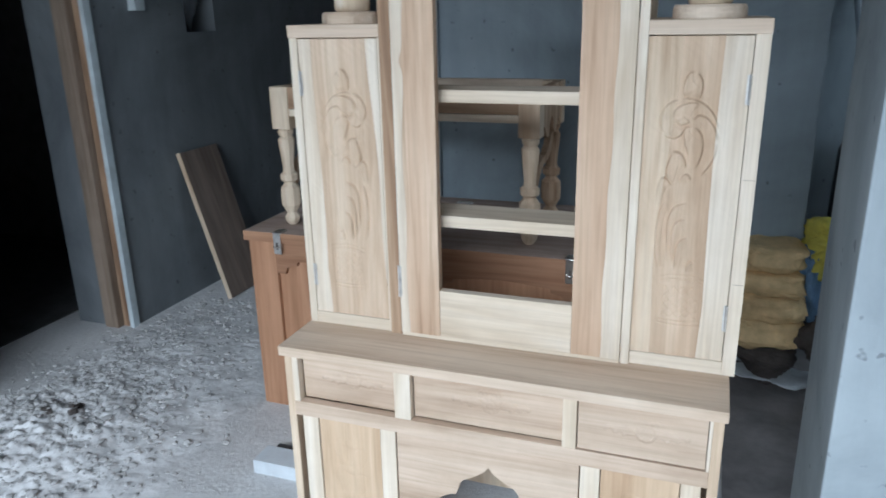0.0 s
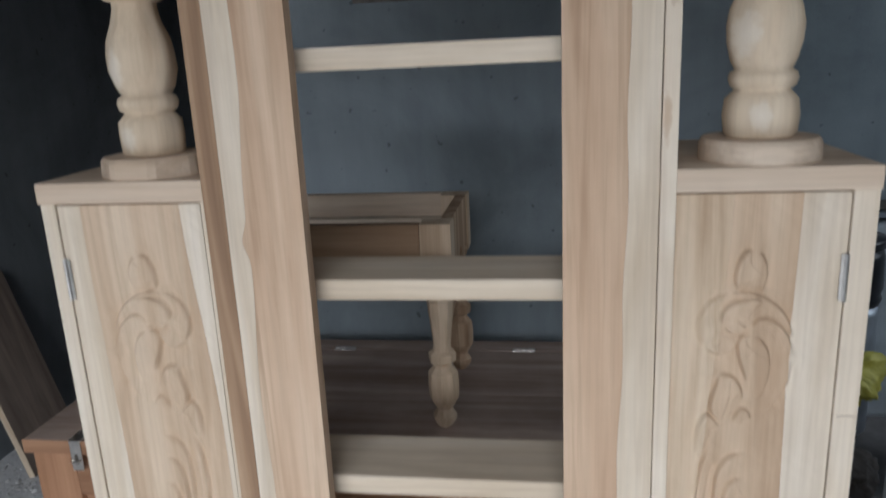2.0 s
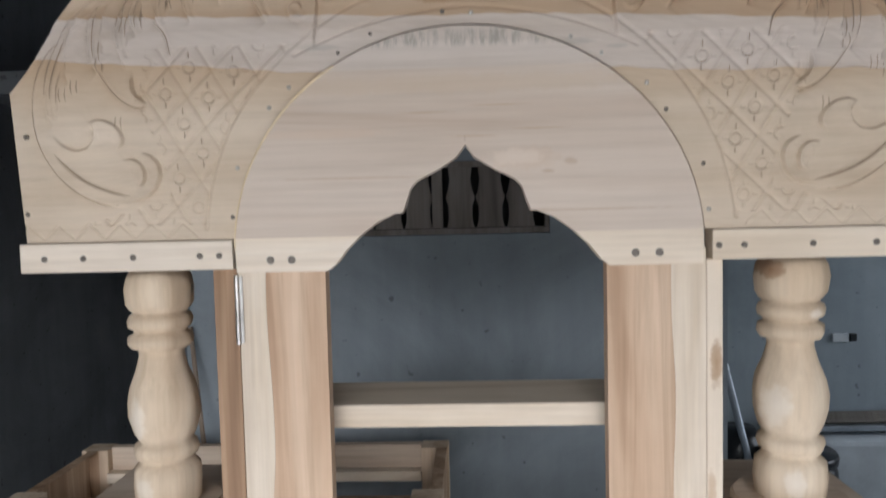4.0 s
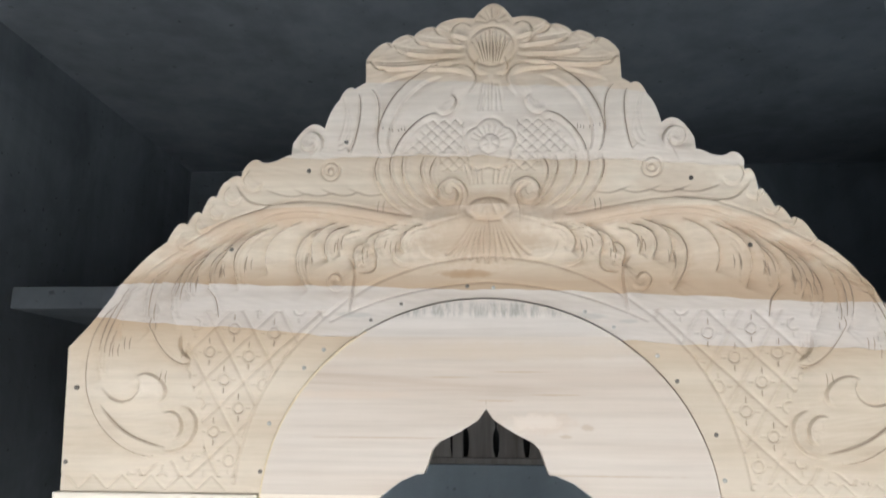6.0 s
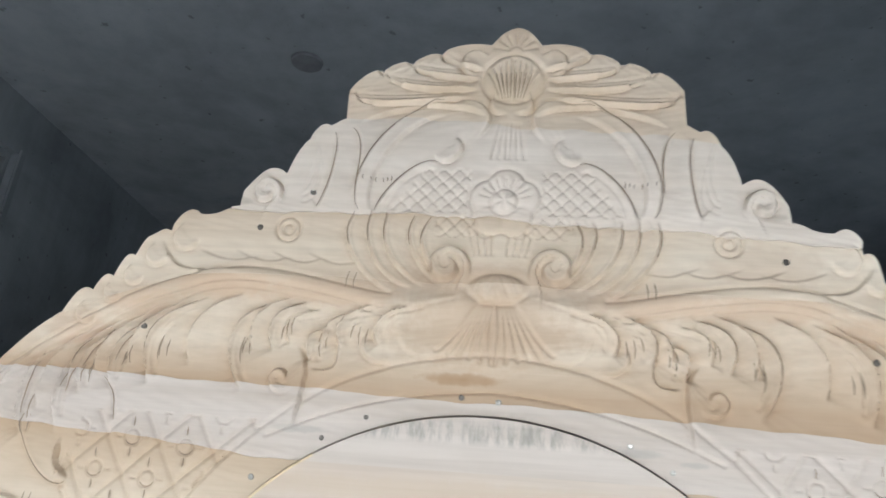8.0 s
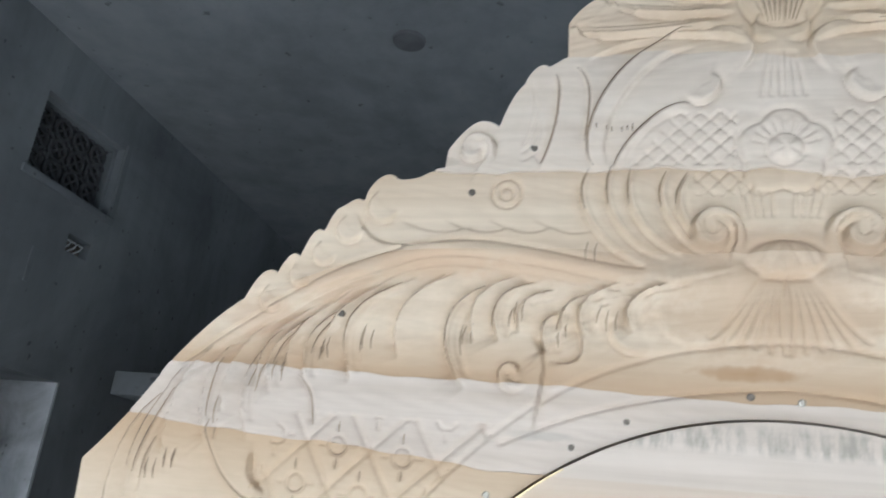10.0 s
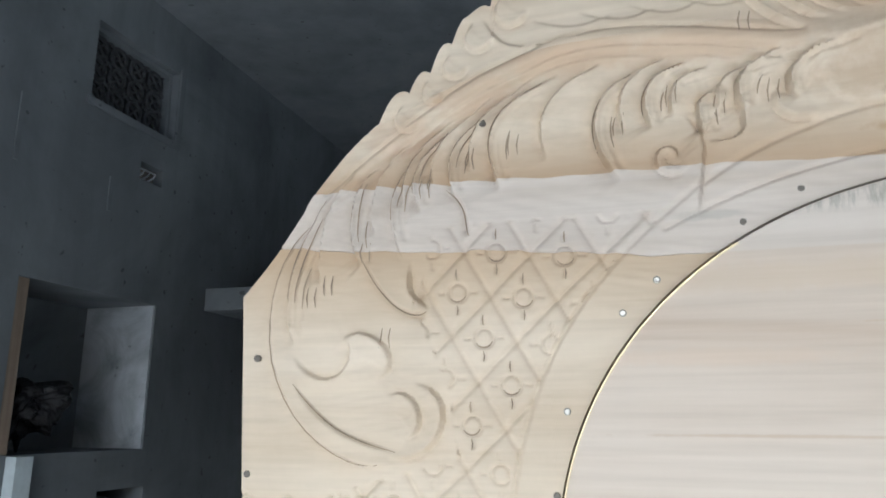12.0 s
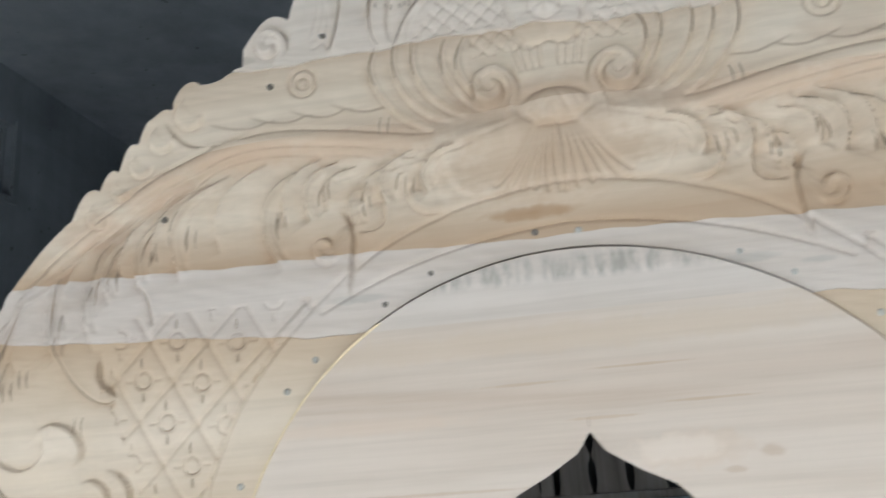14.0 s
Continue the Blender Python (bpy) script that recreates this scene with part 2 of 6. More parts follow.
for side in (-1, 1):
    for x, z, wide, tall in ((0.13, 1.950, 0.110, 0.020), (0.225, 1.953, 0.085, 0.020), (0.295, 1.936, 0.062, 0.023), (0.345, 1.910, 0.055, 0.026)):
        spotted(BLUSH, 0.0065 + side * x, z, wide, tall, (0.58, 0.41, 0.28), 0.6)
    spotted(CREAM, 0.012 + side * 0.216, 2.022, 0.026, 0.0065, (0.40, 0.32, 0.23), 0.6)
    spotted(WHITE_TOP, 0.012 + side * 0.222, 2.027, 0.018, 0.0060, (0.42, 0.36, 0.28), 0.55)
spotted(CROWN, 0.0165, 2.132, 0.140, 0.036, (0.55, 0.43, 0.29), 0.5)
spotted(CREAM, 0.225, 1.985, 0.085, 0.032, (0.56, 0.42, 0.30), 0.42)
spotted(BLUSH, 0.300, 1.905, 0.080, 0.040, (0.58, 0.44, 0.31), 0.4)
spotted(BLUSH, 0.0065, 1.925, 0.130, 0.060, (0.50, 0.35, 0.23), 0.65)
spotted(BLUSH, -0.012, 1.885, 0.060, 0.0085, (0.38, 0.23, 0.12), 0.8)
STAINED = smudged(wood("stained_whitish_board", (0.659, 0.584, 0.514), (0.628, 0.548, 0.475), (0.560, 0.472, 0.388), "x", grime=0.2, lined=0.22), 1.834, 1.856)
for x, z, wide, tall in ((-0.138, 1.8395, 0.040, 0.006), (0.128, 1.838, 0.030, 0.006), (0.165, 1.832, 0.020, 0.004)):
    spotted(WHITISH, x, z, wide, tall, (0.40, 0.37, 0.32), 0.6)
STREAK = wood("streaked_heartwood", (0.62, 0.45, 0.31), (0.42, 0.275, 0.175), (0.20, 0.115, 0.07), lined=0.8)
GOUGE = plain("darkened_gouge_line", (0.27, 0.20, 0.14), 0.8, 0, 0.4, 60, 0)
BROWN_X = wood("brown_rail_timber", (0.46, 0.31, 0.20), (0.37, 0.24, 0.15), (0.25, 0.15, 0.09), "x", 0.7)
RED_X = wood("reddish_chest_timber", (0.42, 0.235, 0.14), (0.34, 0.18, 0.105), (0.24, 0.12, 0.065), "x", 0.6)
RED_Z = wood("reddish_chest_timber_upright", (0.52, 0.29, 0.17), (0.45, 0.24, 0.14), (0.33, 0.17, 0.09), "z", 0.6)
DUSTY = wood("dusty_old_timber", (0.52, 0.41, 0.35), (0.43, 0.325, 0.275), (0.32, 0.23, 0.19), "x", 0.85, grime=0.6, lined=0.2)
FRAME_WOOD = wood("weathered_frame_timber", (0.36, 0.28, 0.22), (0.27, 0.205, 0.155), (0.17, 0.125, 0.095), "z", 0.8, grime=0.5)
STEEL = plain("hinge_steel", (0.62, 0.60, 0.57), 0.32, 1.0, 0.2, 60, 0.05)
LIT_EDGE = plain("golden_lit_edge", (0.66, 0.54, 0.35), 0.45, 1.0, 0.15, 60, 0.05)
SCREW_STEEL = plain("dull_screw_steel", (0.40, 0.38, 0.34), 0.42, 1.0, 0.3, 80, 0.05)
DARK_STEEL = plain("dark_screw_steel", (0.16, 0.14, 0.12), 0.5, 0.6, 0.3, 80, 0.05)
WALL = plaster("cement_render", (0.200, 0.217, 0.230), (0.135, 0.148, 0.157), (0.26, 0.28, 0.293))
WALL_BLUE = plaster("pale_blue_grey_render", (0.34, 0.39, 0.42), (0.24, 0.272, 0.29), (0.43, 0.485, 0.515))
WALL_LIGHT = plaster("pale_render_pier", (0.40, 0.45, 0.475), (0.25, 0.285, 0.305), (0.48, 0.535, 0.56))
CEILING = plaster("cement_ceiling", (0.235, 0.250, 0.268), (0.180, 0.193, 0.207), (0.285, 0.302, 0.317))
VENT_GREY = plain("dark_cast_vent", (0.055, 0.058, 0.062), 0.95)
# near-black base colour: darkness of the unlit room, niche back and vent painted in
NEAR_BLACK = plain("painted_near_black", (0.06, 0.06, 0.06), 0.95)


def sandy_floor():
    """Rough cement under a skin of dust, sand and lime splashes."""
    m, nt, b = nodes_of("dusty_cement_floor", 0.95, 0.0, 0.15)
    v = coords(nt, (1, 1, 1))
    cloud = noise_tex(nt, v, 1.1, 6, 0.65, 0.5)
    col = ramp(nt, cloud, [(0.33, (0.56, 0.555, 0.55)), (0.52, (0.68, 0.675, 0.67)), (0.75, (0.78, 0.775, 0.77))])
    grit = noise_tex(nt, v, 75, 5, 0.75)
    col = mix(nt, 0.6, col, ramp(nt, grit, [(0.30, (0.74, 0.73, 0.72)), (0.55, (1, 1, 1)), (0.72, (1.0, 1.0, 1.0))]), "MULTIPLY")
    lumps = noise_tex(nt, v, 14, 6, 0.7)
    nt.links.new(col, b.inputs["Base Color"])
    bump(nt, b, mix(nt, 0.4, lumps, grit), 0.6, 0.02)
    return m


FLOOR = sandy_floor()
RUBBLE = plain("lime_rubble", (0.64, 0.635, 0.63), 0.95, 0, 0.3, 9, 0.4, 0.01)
CLODS = plain("lime_clods", (0.47, 0.46, 0.45), 0.95, 0, 0.3, 12, 0.4, 0.01)
CLOTH_TAN = plain("tan_woven_sack", (0.72, 0.52, 0.27), 0.75, 0, 0.35, 7, 0.5, 0.01)
CLOTH_YELLOW = plain("yellow_woven_sack", (0.72, 0.64, 0.12), 0.55, 0, 0.25, 9, 0.4, 0.008)
CLOTH_BLUE = plain("blue_woven_sack", (0.18, 0.30, 0.47), 0.6, 0, 0.3, 9, 0.4, 0.008)
CLOTH_BROWN = plain("dark_brown_sack", (0.085, 0.072, 0.065), 0.9, 0, 0.4, 10, 0.5, 0.01)
BLACK_PLASTIC = plain("black_plastic", (0.018, 0.019, 0.022), 0.28, 0, 0.3, 10, 0.1)
BLACK_FILM = plain("crumpled_black_film", (0.02, 0.02, 0.022), 0.22, 0, 0.3, 14, 0.5, 0.02)
GALV = plain("dull_galvanised_metal", (0.42, 0.46, 0.50), 0.45, 0.7, 0.25, 8, 0.1)
WHITE_PLASTIC = plain("dusty_white_plastic", (0.62, 0.66, 0.69), 0.5, 0, 0.15, 8, 0.05)
AQUA = plain("splashed_aqua_plastic", (0.36, 0.55, 0.62), 0.55, 0, 0.3, 7, 0.1)
INK = plain("dark_print", (0.10, 0.10, 0.04), 0.7, 0, 0.2, 20, 0)
PALE_PAINT = plain("pale_blue_white_paint", (0.52, 0.58, 0.60), 0.7, 0, 0.18, 10, 0.15)
NAVY = plain("dark_navy_cloth", (0.02, 0.022, 0.035), 0.9, 0, 0.4, 12, 0.4)

# ---- mesh helpers ----
ROOT = {}


def thing(name, at, label, category, group="", kind=""):
    ob = new(name)
    ob.empty_display_size = 0.05
    ob.location = at
    ROOT[ob.name] = Vector(at)
    return tagged(ob, label, category, group, kind)


def part(name, bm, material, parent, label="", smooth=False):
    """Links a bmesh, given in world places, as one mesh under a thing or a part."""
    top = parent
    while top.parent:
        top = top.parent
    bmesh.ops.translate(bm, verts=bm.verts, vec=-ROOT[top.name])
    me = bpy.data.meshes.new(name)
    bm.to_mesh(me)
    bm.free()
    for p in me.polygons:
        p.use_smooth = smooth
    me.materials.append(material)
    ob = new(name, me)
    ob.parent = parent
    return tagged(ob, label)


def solid(name, bm, material, label="", category="", group="", kind="", smooth=False):
    """A top-level thing of one mesh, with its origin at the middle of its base."""
    lo = Vector([min(v.co[k] for v in bm.verts) for k in range(3)])
    hi = Vector([max(v.co[k] for v in bm.verts) for k in range(3)])
    at = Vector(((lo.x + hi.x) / 2, (lo.y + hi.y) / 2, lo.z))
    bmesh.ops.translate(bm, verts=bm.verts, vec=-at)
    me = bpy.data.meshes.new(name)
    bm.to_mesh(me)
    bm.free()
    for p in me.polygons:
        p.use_smooth = smooth
    me.materials.append(material)
    ob = new(name, me)
    ob.location = at
    ROOT[ob.name] = at
    return tagged(ob, label, category, group, kind)


def box(bm, x0, x1, y0, y1, z0, z1, bevel=0.0015, m=None):
    made = bmesh.ops.create_cube(bm, size=1.0)["verts"]
    for v in made:
        v.co = Vector((x0 + (v.co.x + 0.5) * (x1 - x0), y0 + (v.co.y + 0.5) * (y1 - y0), z0 + (v.co.z + 0.5) * (z1 - z0)))
    if bevel:
        edges = list({e for v in made for e in v.link_edges})
        made = list({v for f in bmesh.ops.bevel(bm, geom=edges, offset=bevel, segments=2, profile=0.6, affect="EDGES")["faces"] for v in f.verts} | {v for v in made if v.is_valid})
    if m:
        bmesh.ops.transform(bm, matrix=m, verts=made)
    return bm


def one_box(*size, bevel=0.0015, m=None):
    return box(bmesh.new(), *size, bevel=bevel, m=m)


def lathe(bm, x, y, profile, turns=24, squash=None):
    """A turned piece about an upright line: profile of (height, radius)."""
    rings = []
    for z, r in profile:
        ring = []
        for k in range(turns):
            a = 2 * math.pi * k / turns
            f = squash(a, z) if squash else 1.0
            ring.append(bm.verts.new((x + r * f * math.cos(a), y + r * f * math.sin(a), z)))
        rings.append(ring)
    for a, b in zip(rings, rings[1:]):
        for k in range(turns):
            j = (k + 1) % turns
            bm.faces.new((a[k], a[j], b[j], b[k]))
    bm.faces.new(list(reversed(rings[0])))
    bm.faces.new(rings[-1])
    return bm


def tube(bm, points, radius, turns=10, taper=1.0):
    pts = [Vector(p) for p in points]
    rings = []
    for i, p in enumerate(pts):
        d = (pts[min(i + 1, len(pts) - 1)] - pts[max(i - 1, 0)]).normalized()
        u = d.cross(Vector((0.31, 0.2, 0.93))).normalized()
        w = d.cross(u)
        r = radius * (1 + (taper - 1) * i / max(1, len(pts) - 1))
        rings.append([bm.verts.new(p + r * (math.cos(2 * math.pi * k / turns) * u + math.sin(2 * math.pi * k / turns) * w)) for k in range(turns)])
    for a, b in zip(rings, rings[1:]):
        for k in range(turns):
            j = (k + 1) % turns
            bm.faces.new((a[k], b[k], b[j], a[j]))
    bm.faces.new(rings[0])
    bm.faces.new(list(reversed(rings[-1])))
    return bm


def wall_with_holes(bm, axis, at, thick, u0, u1, z0, z1, holes):
    """A wall in the plane axis = at, cut into cells round rectangular holes (u0, u1, z0, z1)."""
    us = sorted({u0, u1, *[h[0] for h in holes], *[h[1] for h in holes]})
    zs = sorted({z0, z1, *[h[2] for h in holes], *[h[3] for h in holes]})
    for a, b in zip(us, us[1:]):
        for c, d in zip(zs, zs[1:]):
            if any(h[0] <= a and b <= h[1] and h[2] <= c and d <= h[3] for h in holes):
                continue
            size = (at, at + thick, a, b, c, d) if axis == "x" else (a, b, at, at + thick, c, d)
            box(bm, *size, bevel=0)
    bmesh.ops.remove_doubles(bm, verts=bm.verts, dist=1e-5)
    seen = {}
    for f in bm.faces:
        seen.setdefault(tuple(round(c, 4) for c in f.calc_center_median()), []).append(f)
    bmesh.ops.delete(bm, geom=[f for fs in seen.values() if len(fs) > 1 for f in fs], context="FACES")
    bmesh.ops.recalc_face_normals(bm, faces=bm.faces)
    return bm


# ---- the shell of the room ----
LEFT, BACK, TOP, FAR = -1.96, 1.38, 3.26, 3.68

floor = solid("floor", one_box(-4.2, 3.4, -2.9, 4.0, -0.12, 0.0, bevel=0), FLOOR, "dusty grey cement floor strewn with sand and rubble", "floor", kind="structure")
solid("recess_floor", one_box(0.52, 3.19, 0.34, 2.235, 0.0005, 0.004, bevel=0), plain("dark_recess_cement", (0.20, 0.185, 0.18), 0.9, 0, 0.35, 5, 0.3), "thin darker cement slab over the recess floor", "floor", kind="structure")
ceiling = solid("ceiling", one_box(-4.2, 3.4, -2.9, 4.0, TOP, TOP + 0.15, bevel=0), CEILING, "dark grey cement slab ceiling", "ceiling", kind="structure")
DOOR = (0.02, 0.97, 0.0, 2.12)
NICHE = (1.15, 1.75, 1.615, 2.12)
VENT = (1.335, 1.765, 2.76, 3.043)
SMALL = (1.55, 1.77, 1.25, 1.49)
JBOX = (1.60, 1.72, 2.56, 2.625)
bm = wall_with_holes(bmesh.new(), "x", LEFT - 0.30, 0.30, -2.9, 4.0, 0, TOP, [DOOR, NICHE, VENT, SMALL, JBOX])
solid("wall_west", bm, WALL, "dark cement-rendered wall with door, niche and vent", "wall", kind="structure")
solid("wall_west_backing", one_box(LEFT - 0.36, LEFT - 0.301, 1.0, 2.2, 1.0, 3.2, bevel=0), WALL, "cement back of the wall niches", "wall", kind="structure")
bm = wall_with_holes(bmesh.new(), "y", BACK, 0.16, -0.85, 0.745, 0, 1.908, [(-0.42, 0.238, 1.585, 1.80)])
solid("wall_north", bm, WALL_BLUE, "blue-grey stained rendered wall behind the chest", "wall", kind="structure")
solid("wall_north_return", one_box(-0.85, -0.69, BACK + 0.16, FAR, 0, 2.10, bevel=0), WALL, "cement return of the inner wall", "wall", kind="structure")
solid("ledge", one_box(-1.79, 0.745, 1.80, FAR, 2.10, 2.182, bevel=0.004), WALL, "pale cement loft slab at lintel height", "ledge", kind="structure")
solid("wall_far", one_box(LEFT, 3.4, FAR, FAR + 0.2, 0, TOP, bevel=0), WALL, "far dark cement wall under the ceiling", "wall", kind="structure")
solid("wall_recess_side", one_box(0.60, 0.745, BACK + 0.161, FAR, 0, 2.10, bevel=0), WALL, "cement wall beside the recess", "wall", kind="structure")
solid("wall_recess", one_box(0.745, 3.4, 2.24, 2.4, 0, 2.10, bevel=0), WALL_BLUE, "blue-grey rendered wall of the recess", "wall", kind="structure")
solid("recess_slab", one_box(0.7455, 3.4, 2.24, FAR, 2.10, 2.182, bevel=0.004), WALL, "cement loft slab over the recess", "ledge", kind="structure")
solid("wall_east_upper", one_box(3.2, 3.4, 2.24, FAR, 2.183, TOP, bevel=0), WALL, "plain cement wall over the loft", "wall", kind="structure")
# unseen wall; its window opening is assumed, made for the recess lamp
solid("wall_east", wall_with_holes(bmesh.new(), "x", 3.2, 0.2, -2.9, 2.24, 0, TOP, [(0.75, 1.95, 0.85, 2.15)]), WALL, "plain cement wall", "wall", kind="structure")
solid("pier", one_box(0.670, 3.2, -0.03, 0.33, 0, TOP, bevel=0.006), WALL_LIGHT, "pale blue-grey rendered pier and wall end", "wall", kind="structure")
# unseen wall; opening and lintel sized to shape the sky lamp's light
bm = wall_with_holes(bmesh.new(), "y", -2.9, 0.2, LEFT, 3.4, 0, TOP, [(-1.80, 1.60, 0, 2.29)])
solid("wall_south", bm, WALL, "unseen cement wall, its shutter opening sized to shape the light", "wall", kind="structure")
# near-black walls and floor slab paint the next room's darkness into the colour
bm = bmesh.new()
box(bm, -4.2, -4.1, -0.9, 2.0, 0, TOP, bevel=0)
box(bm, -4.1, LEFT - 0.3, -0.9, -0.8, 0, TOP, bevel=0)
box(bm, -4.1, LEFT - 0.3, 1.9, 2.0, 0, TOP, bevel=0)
solid("wall_next_room", bm, NEAR_BLACK, "next room's walls, near-black to paint its darkness", "wall", kind="structure")
solid("floor_next_room", one_box(-4.1, LEFT - 0.40, -0.8, 1.9, 0.0005, 0.006, bevel=0), NEAR_BLACK, "thin near-black slab painting the darkness of the next room's floor", "floor", kind="structure")
# unseen yard slab added to bounce light in through the opening
solid("ground", one_box(-12.0, 12.0, -16.0, -2.9, -0.2, -0.02, bevel=0), FLOOR, "unseen pale yard slab added to bounce light indoors", "ground", kind="structure")

# ---- carving ----
C0 = 0.010
LEAN = math.tan(radians(6.0))


def arc(cx, cy, r, a0, a1, n=18, r1=None):
    """Points along an arc or, with r1, a spiral; degrees."""
    r1 = r if r1 is None else r1
    return [(cx + (r + (r1 - r) * k / n) * math.cos(radians(a0 + (a1 - a0) * k / n)), cy + (r + (r1 - r) * k / n) * math.sin(radians(a0 + (a1 - a0) * k / n))) for k in range(n + 1)]


def bez(a, b, c, d, n=16):
    out = []
    for k in range(n + 1):
        t = k / n
        out.append(tuple((1 - t) ** 3 * a[i] + 3 * t * (1 - t) ** 2 * b[i] + 3 * t * t * (1 - t) * c[i] + t**3 * d[i] for i in range(2)))
    return out


def near(X, V, pts, reach):
    """Distance of each place to a polyline, up to reach."""
    out = np.full(X.shape, 9.0)
    p = np.array(pts)
    sel = (X > p[:, 0].min() - reach) & (X < p[:, 0].max() + reach) & (V > p[:, 1].min() - reach) & (V < p[:, 1].max() + reach)
    if not sel.any():
        return out
    x, v = X[sel], V[sel]
    best = np.full(x.shape, 9.0)
    for (ax, ay), (bx, by) in zip(pts, pts[1:]):
        dx, dy = bx - ax, by - ay
        t = np.clip(((x - ax) * dx + (v - ay) * dy) / (dx * dx + dy * dy + 1e-12), 0, 1)
        best = np.minimum(best, np.hypot(x - ax - t * dx, v - ay - t * dy))
    out[sel] = best
    return out


def cut(h, X, V, pts, wide=0.0022, deep=0.0022):
    """A carved groove along a line."""
    d = near(X, V, pts, wide * 3)
    return h - deep * np.exp(-((d / wide) ** 2))


def swell(h, X, V, pts, wide=0.010, high=0.004):
    """A rounded raised member along a line."""
    d = near(X, V, pts, wide * 1.05)
    return np.where(d < wide, np.maximum(h, high * np.sqrt(np.clip(1 - (d / wide) ** 2, 0, 1))), h)


def thru(a, b, c, d, n=16):
    """A curve through four places."""
    p = [tuple((-5 * a[i] + 18 * b[i] - 9 * c[i] + 2 * d[i]) / 6 for i in range(2)), tuple((2 * a[i] - 9 * b[i] + 18 * c[i] - 5 * d[i]) / 6 for i in range(2))]
    return bez(a, p[0], p[1], d, n)


def step(h, X, V, pts, wide, high, line=0.0):
    """An overlapping leaf edge: raised on the line's left, sunk on its right, both easing out; a knife line along it."""
    p = np.array(pts)
    reach = wide * 4
    sel = (X > p[:, 0].min() - reach) & (X < p[:, 0].max() + reach) & (V > p[:, 1].min() - reach) & (V < p[:, 1].max() + reach)
    if not sel.any():
        return h
    x, v = X[sel], V[sel]
    best, side, along = np.full(x.shape, 9.0), np.zeros(x.shape), np.zeros(x.shape)
    n = len(pts) - 1
    for k, ((ax, ay), (bx, by)) in enumerate(zip(pts, pts[1:])):
        dx, dy = bx - ax, by - ay
        t = np.clip(((x - ax) * dx + (v - ay) * dy) / (dx * dx + dy * dy + 1e-12), 0, 1)
        d = np.hypot(x - ax - t * dx, v - ay - t * dy)
        nearer = d < best
        side = np.where(nearer, np.sign(dx * (v - ay) - dy * (x - ax)), side)
        along = np.where(nearer, (k + t) / n, along)
        best = np.minimum(best, d)
    fade = np.clip(np.minimum(along, 1 - along) * 6, 0, 1)
    out = h.copy()
    ease = np.clip(best / 0.0012, 0, 1)
    out[sel] += fade * (ease * np.where(side > 0, high, -0.7 * high) * np.exp(-best / wide) - line * np.exp(-((best / 0.0013) ** 2)))
    return out


def soften(h, times):
    for _ in range(times):
        q = np.pad(h, 1, mode="edge")
        h = (q[:-2, 1:-1] + q[2:, 1:-1] + q[1:-1, :-2] + q[1:-1, 2:] + 2 * h) / 6
    return h


def sheet(x_of, lo, hi, rows, height, place, thick):
    """A board as columns between lo(x) and hi(x), its face carved by height(X, V); place(x, v, out) gives the world place."""
    cols = [x for x in x_of if hi(x) - lo(x) > 1e-4]
    if len(cols) < 2:
        return None
    xs = np.array(cols)
    low = np.array([lo(x) for x in cols])
    high = np.array([hi(x) for x in cols])
    f = np.linspace(0, 1, rows + 1)
    V = low[:, None] + (high - low)[:, None] * f
    X = np.repeat(xs[:, None], rows + 1, 1)
    H = height(X, V)
    verts, faces, n = [], [], rows + 1
    for i in range(len(xs)):
        for j in range(n):
            verts.append(place(X[i, j], V[i, j], H[i, j]))
    back = len(verts)
    rim = [(i, 0) for i in range(len(xs))] + [(len(xs) - 1, j) for j in range(1, n)] + [(i, n - 1) for i in range(len(xs) - 2, -1, -1)] + [(0, j) for j in range(n - 2, 0, -1)]
    for i, j in rim:
        verts.append(place(X[i, j], V[i, j], -thick))
    gap = xs[1:] - xs[:-1] > 1.9 * np.median(xs[1:] - xs[:-1])
    for i in range(len(xs) - 1):
        if gap[i]:
            continue
        for j in range(n - 1):
            faces.append((i * n + j, (i + 1) * n + j, (i + 1) * n + j + 1, i * n + j + 1))
    for k, (i, j) in enumerate(rim):
        k2 = (k + 1) % len(rim)
        i2, j2 = rim[k2]
        if abs(i2 - i) == 1 and gap[min(i, i2)]:
            continue
        faces.append((i2 * n + j2, i * n + j, back + k, back + k2))
    return verts, faces


def board(name, made, material, parent, label=""):
    if made is None:
        return None
    verts, faces = made
    top = parent
    while top.parent:
        top = top.parent
    o = ROOT[top.name]
    me = bpy.data.meshes.new(name)
    me.from_pydata([(v[0] - o.x, v[1] - o.y, v[2] - o.z) for v in verts], [], faces)
    me.polygons.foreach_set("use_smooth", [True] * len(me.polygons))
    me.set_sharp_from_angle(angle=radians(50))
    me.materials.append(material)
    ob = new(name, me)
    ob.parent = parent
    return tagged(ob, label)


# ---- the carved dresser ----
dresser = thing("dresser", (0.0, 0.10, 0.0), "tall unfinished pale timber dresser with carved crest, doors and turned posts", "dresser")
D = dresser
# base: sides, rails, drawers, lower doors, arched apron
XL, XR, YF, YB = -0.482, 0.476, -0.122, 0.27
part("side_panel", one_box(XL, XL + 0.020, YF, YB, 0, 0.578), MIX_Z, D)
part("side_panel", one_box(XR - 0.020, XR, YF, YB, 0, 0.578), MIX_Z, D)
part("back_panel", one_box(XL + 0.02, XR - 0.02, YB - 0.012, YB, 0.05, 0.578), MIX_Z, D)
part("counter_top", one_box(-0.490, 0.482, -0.134, 0.285, 0.578, 0.602, bevel=0.003), MIX_X, D, "pale timber counter top with a worn front edge")
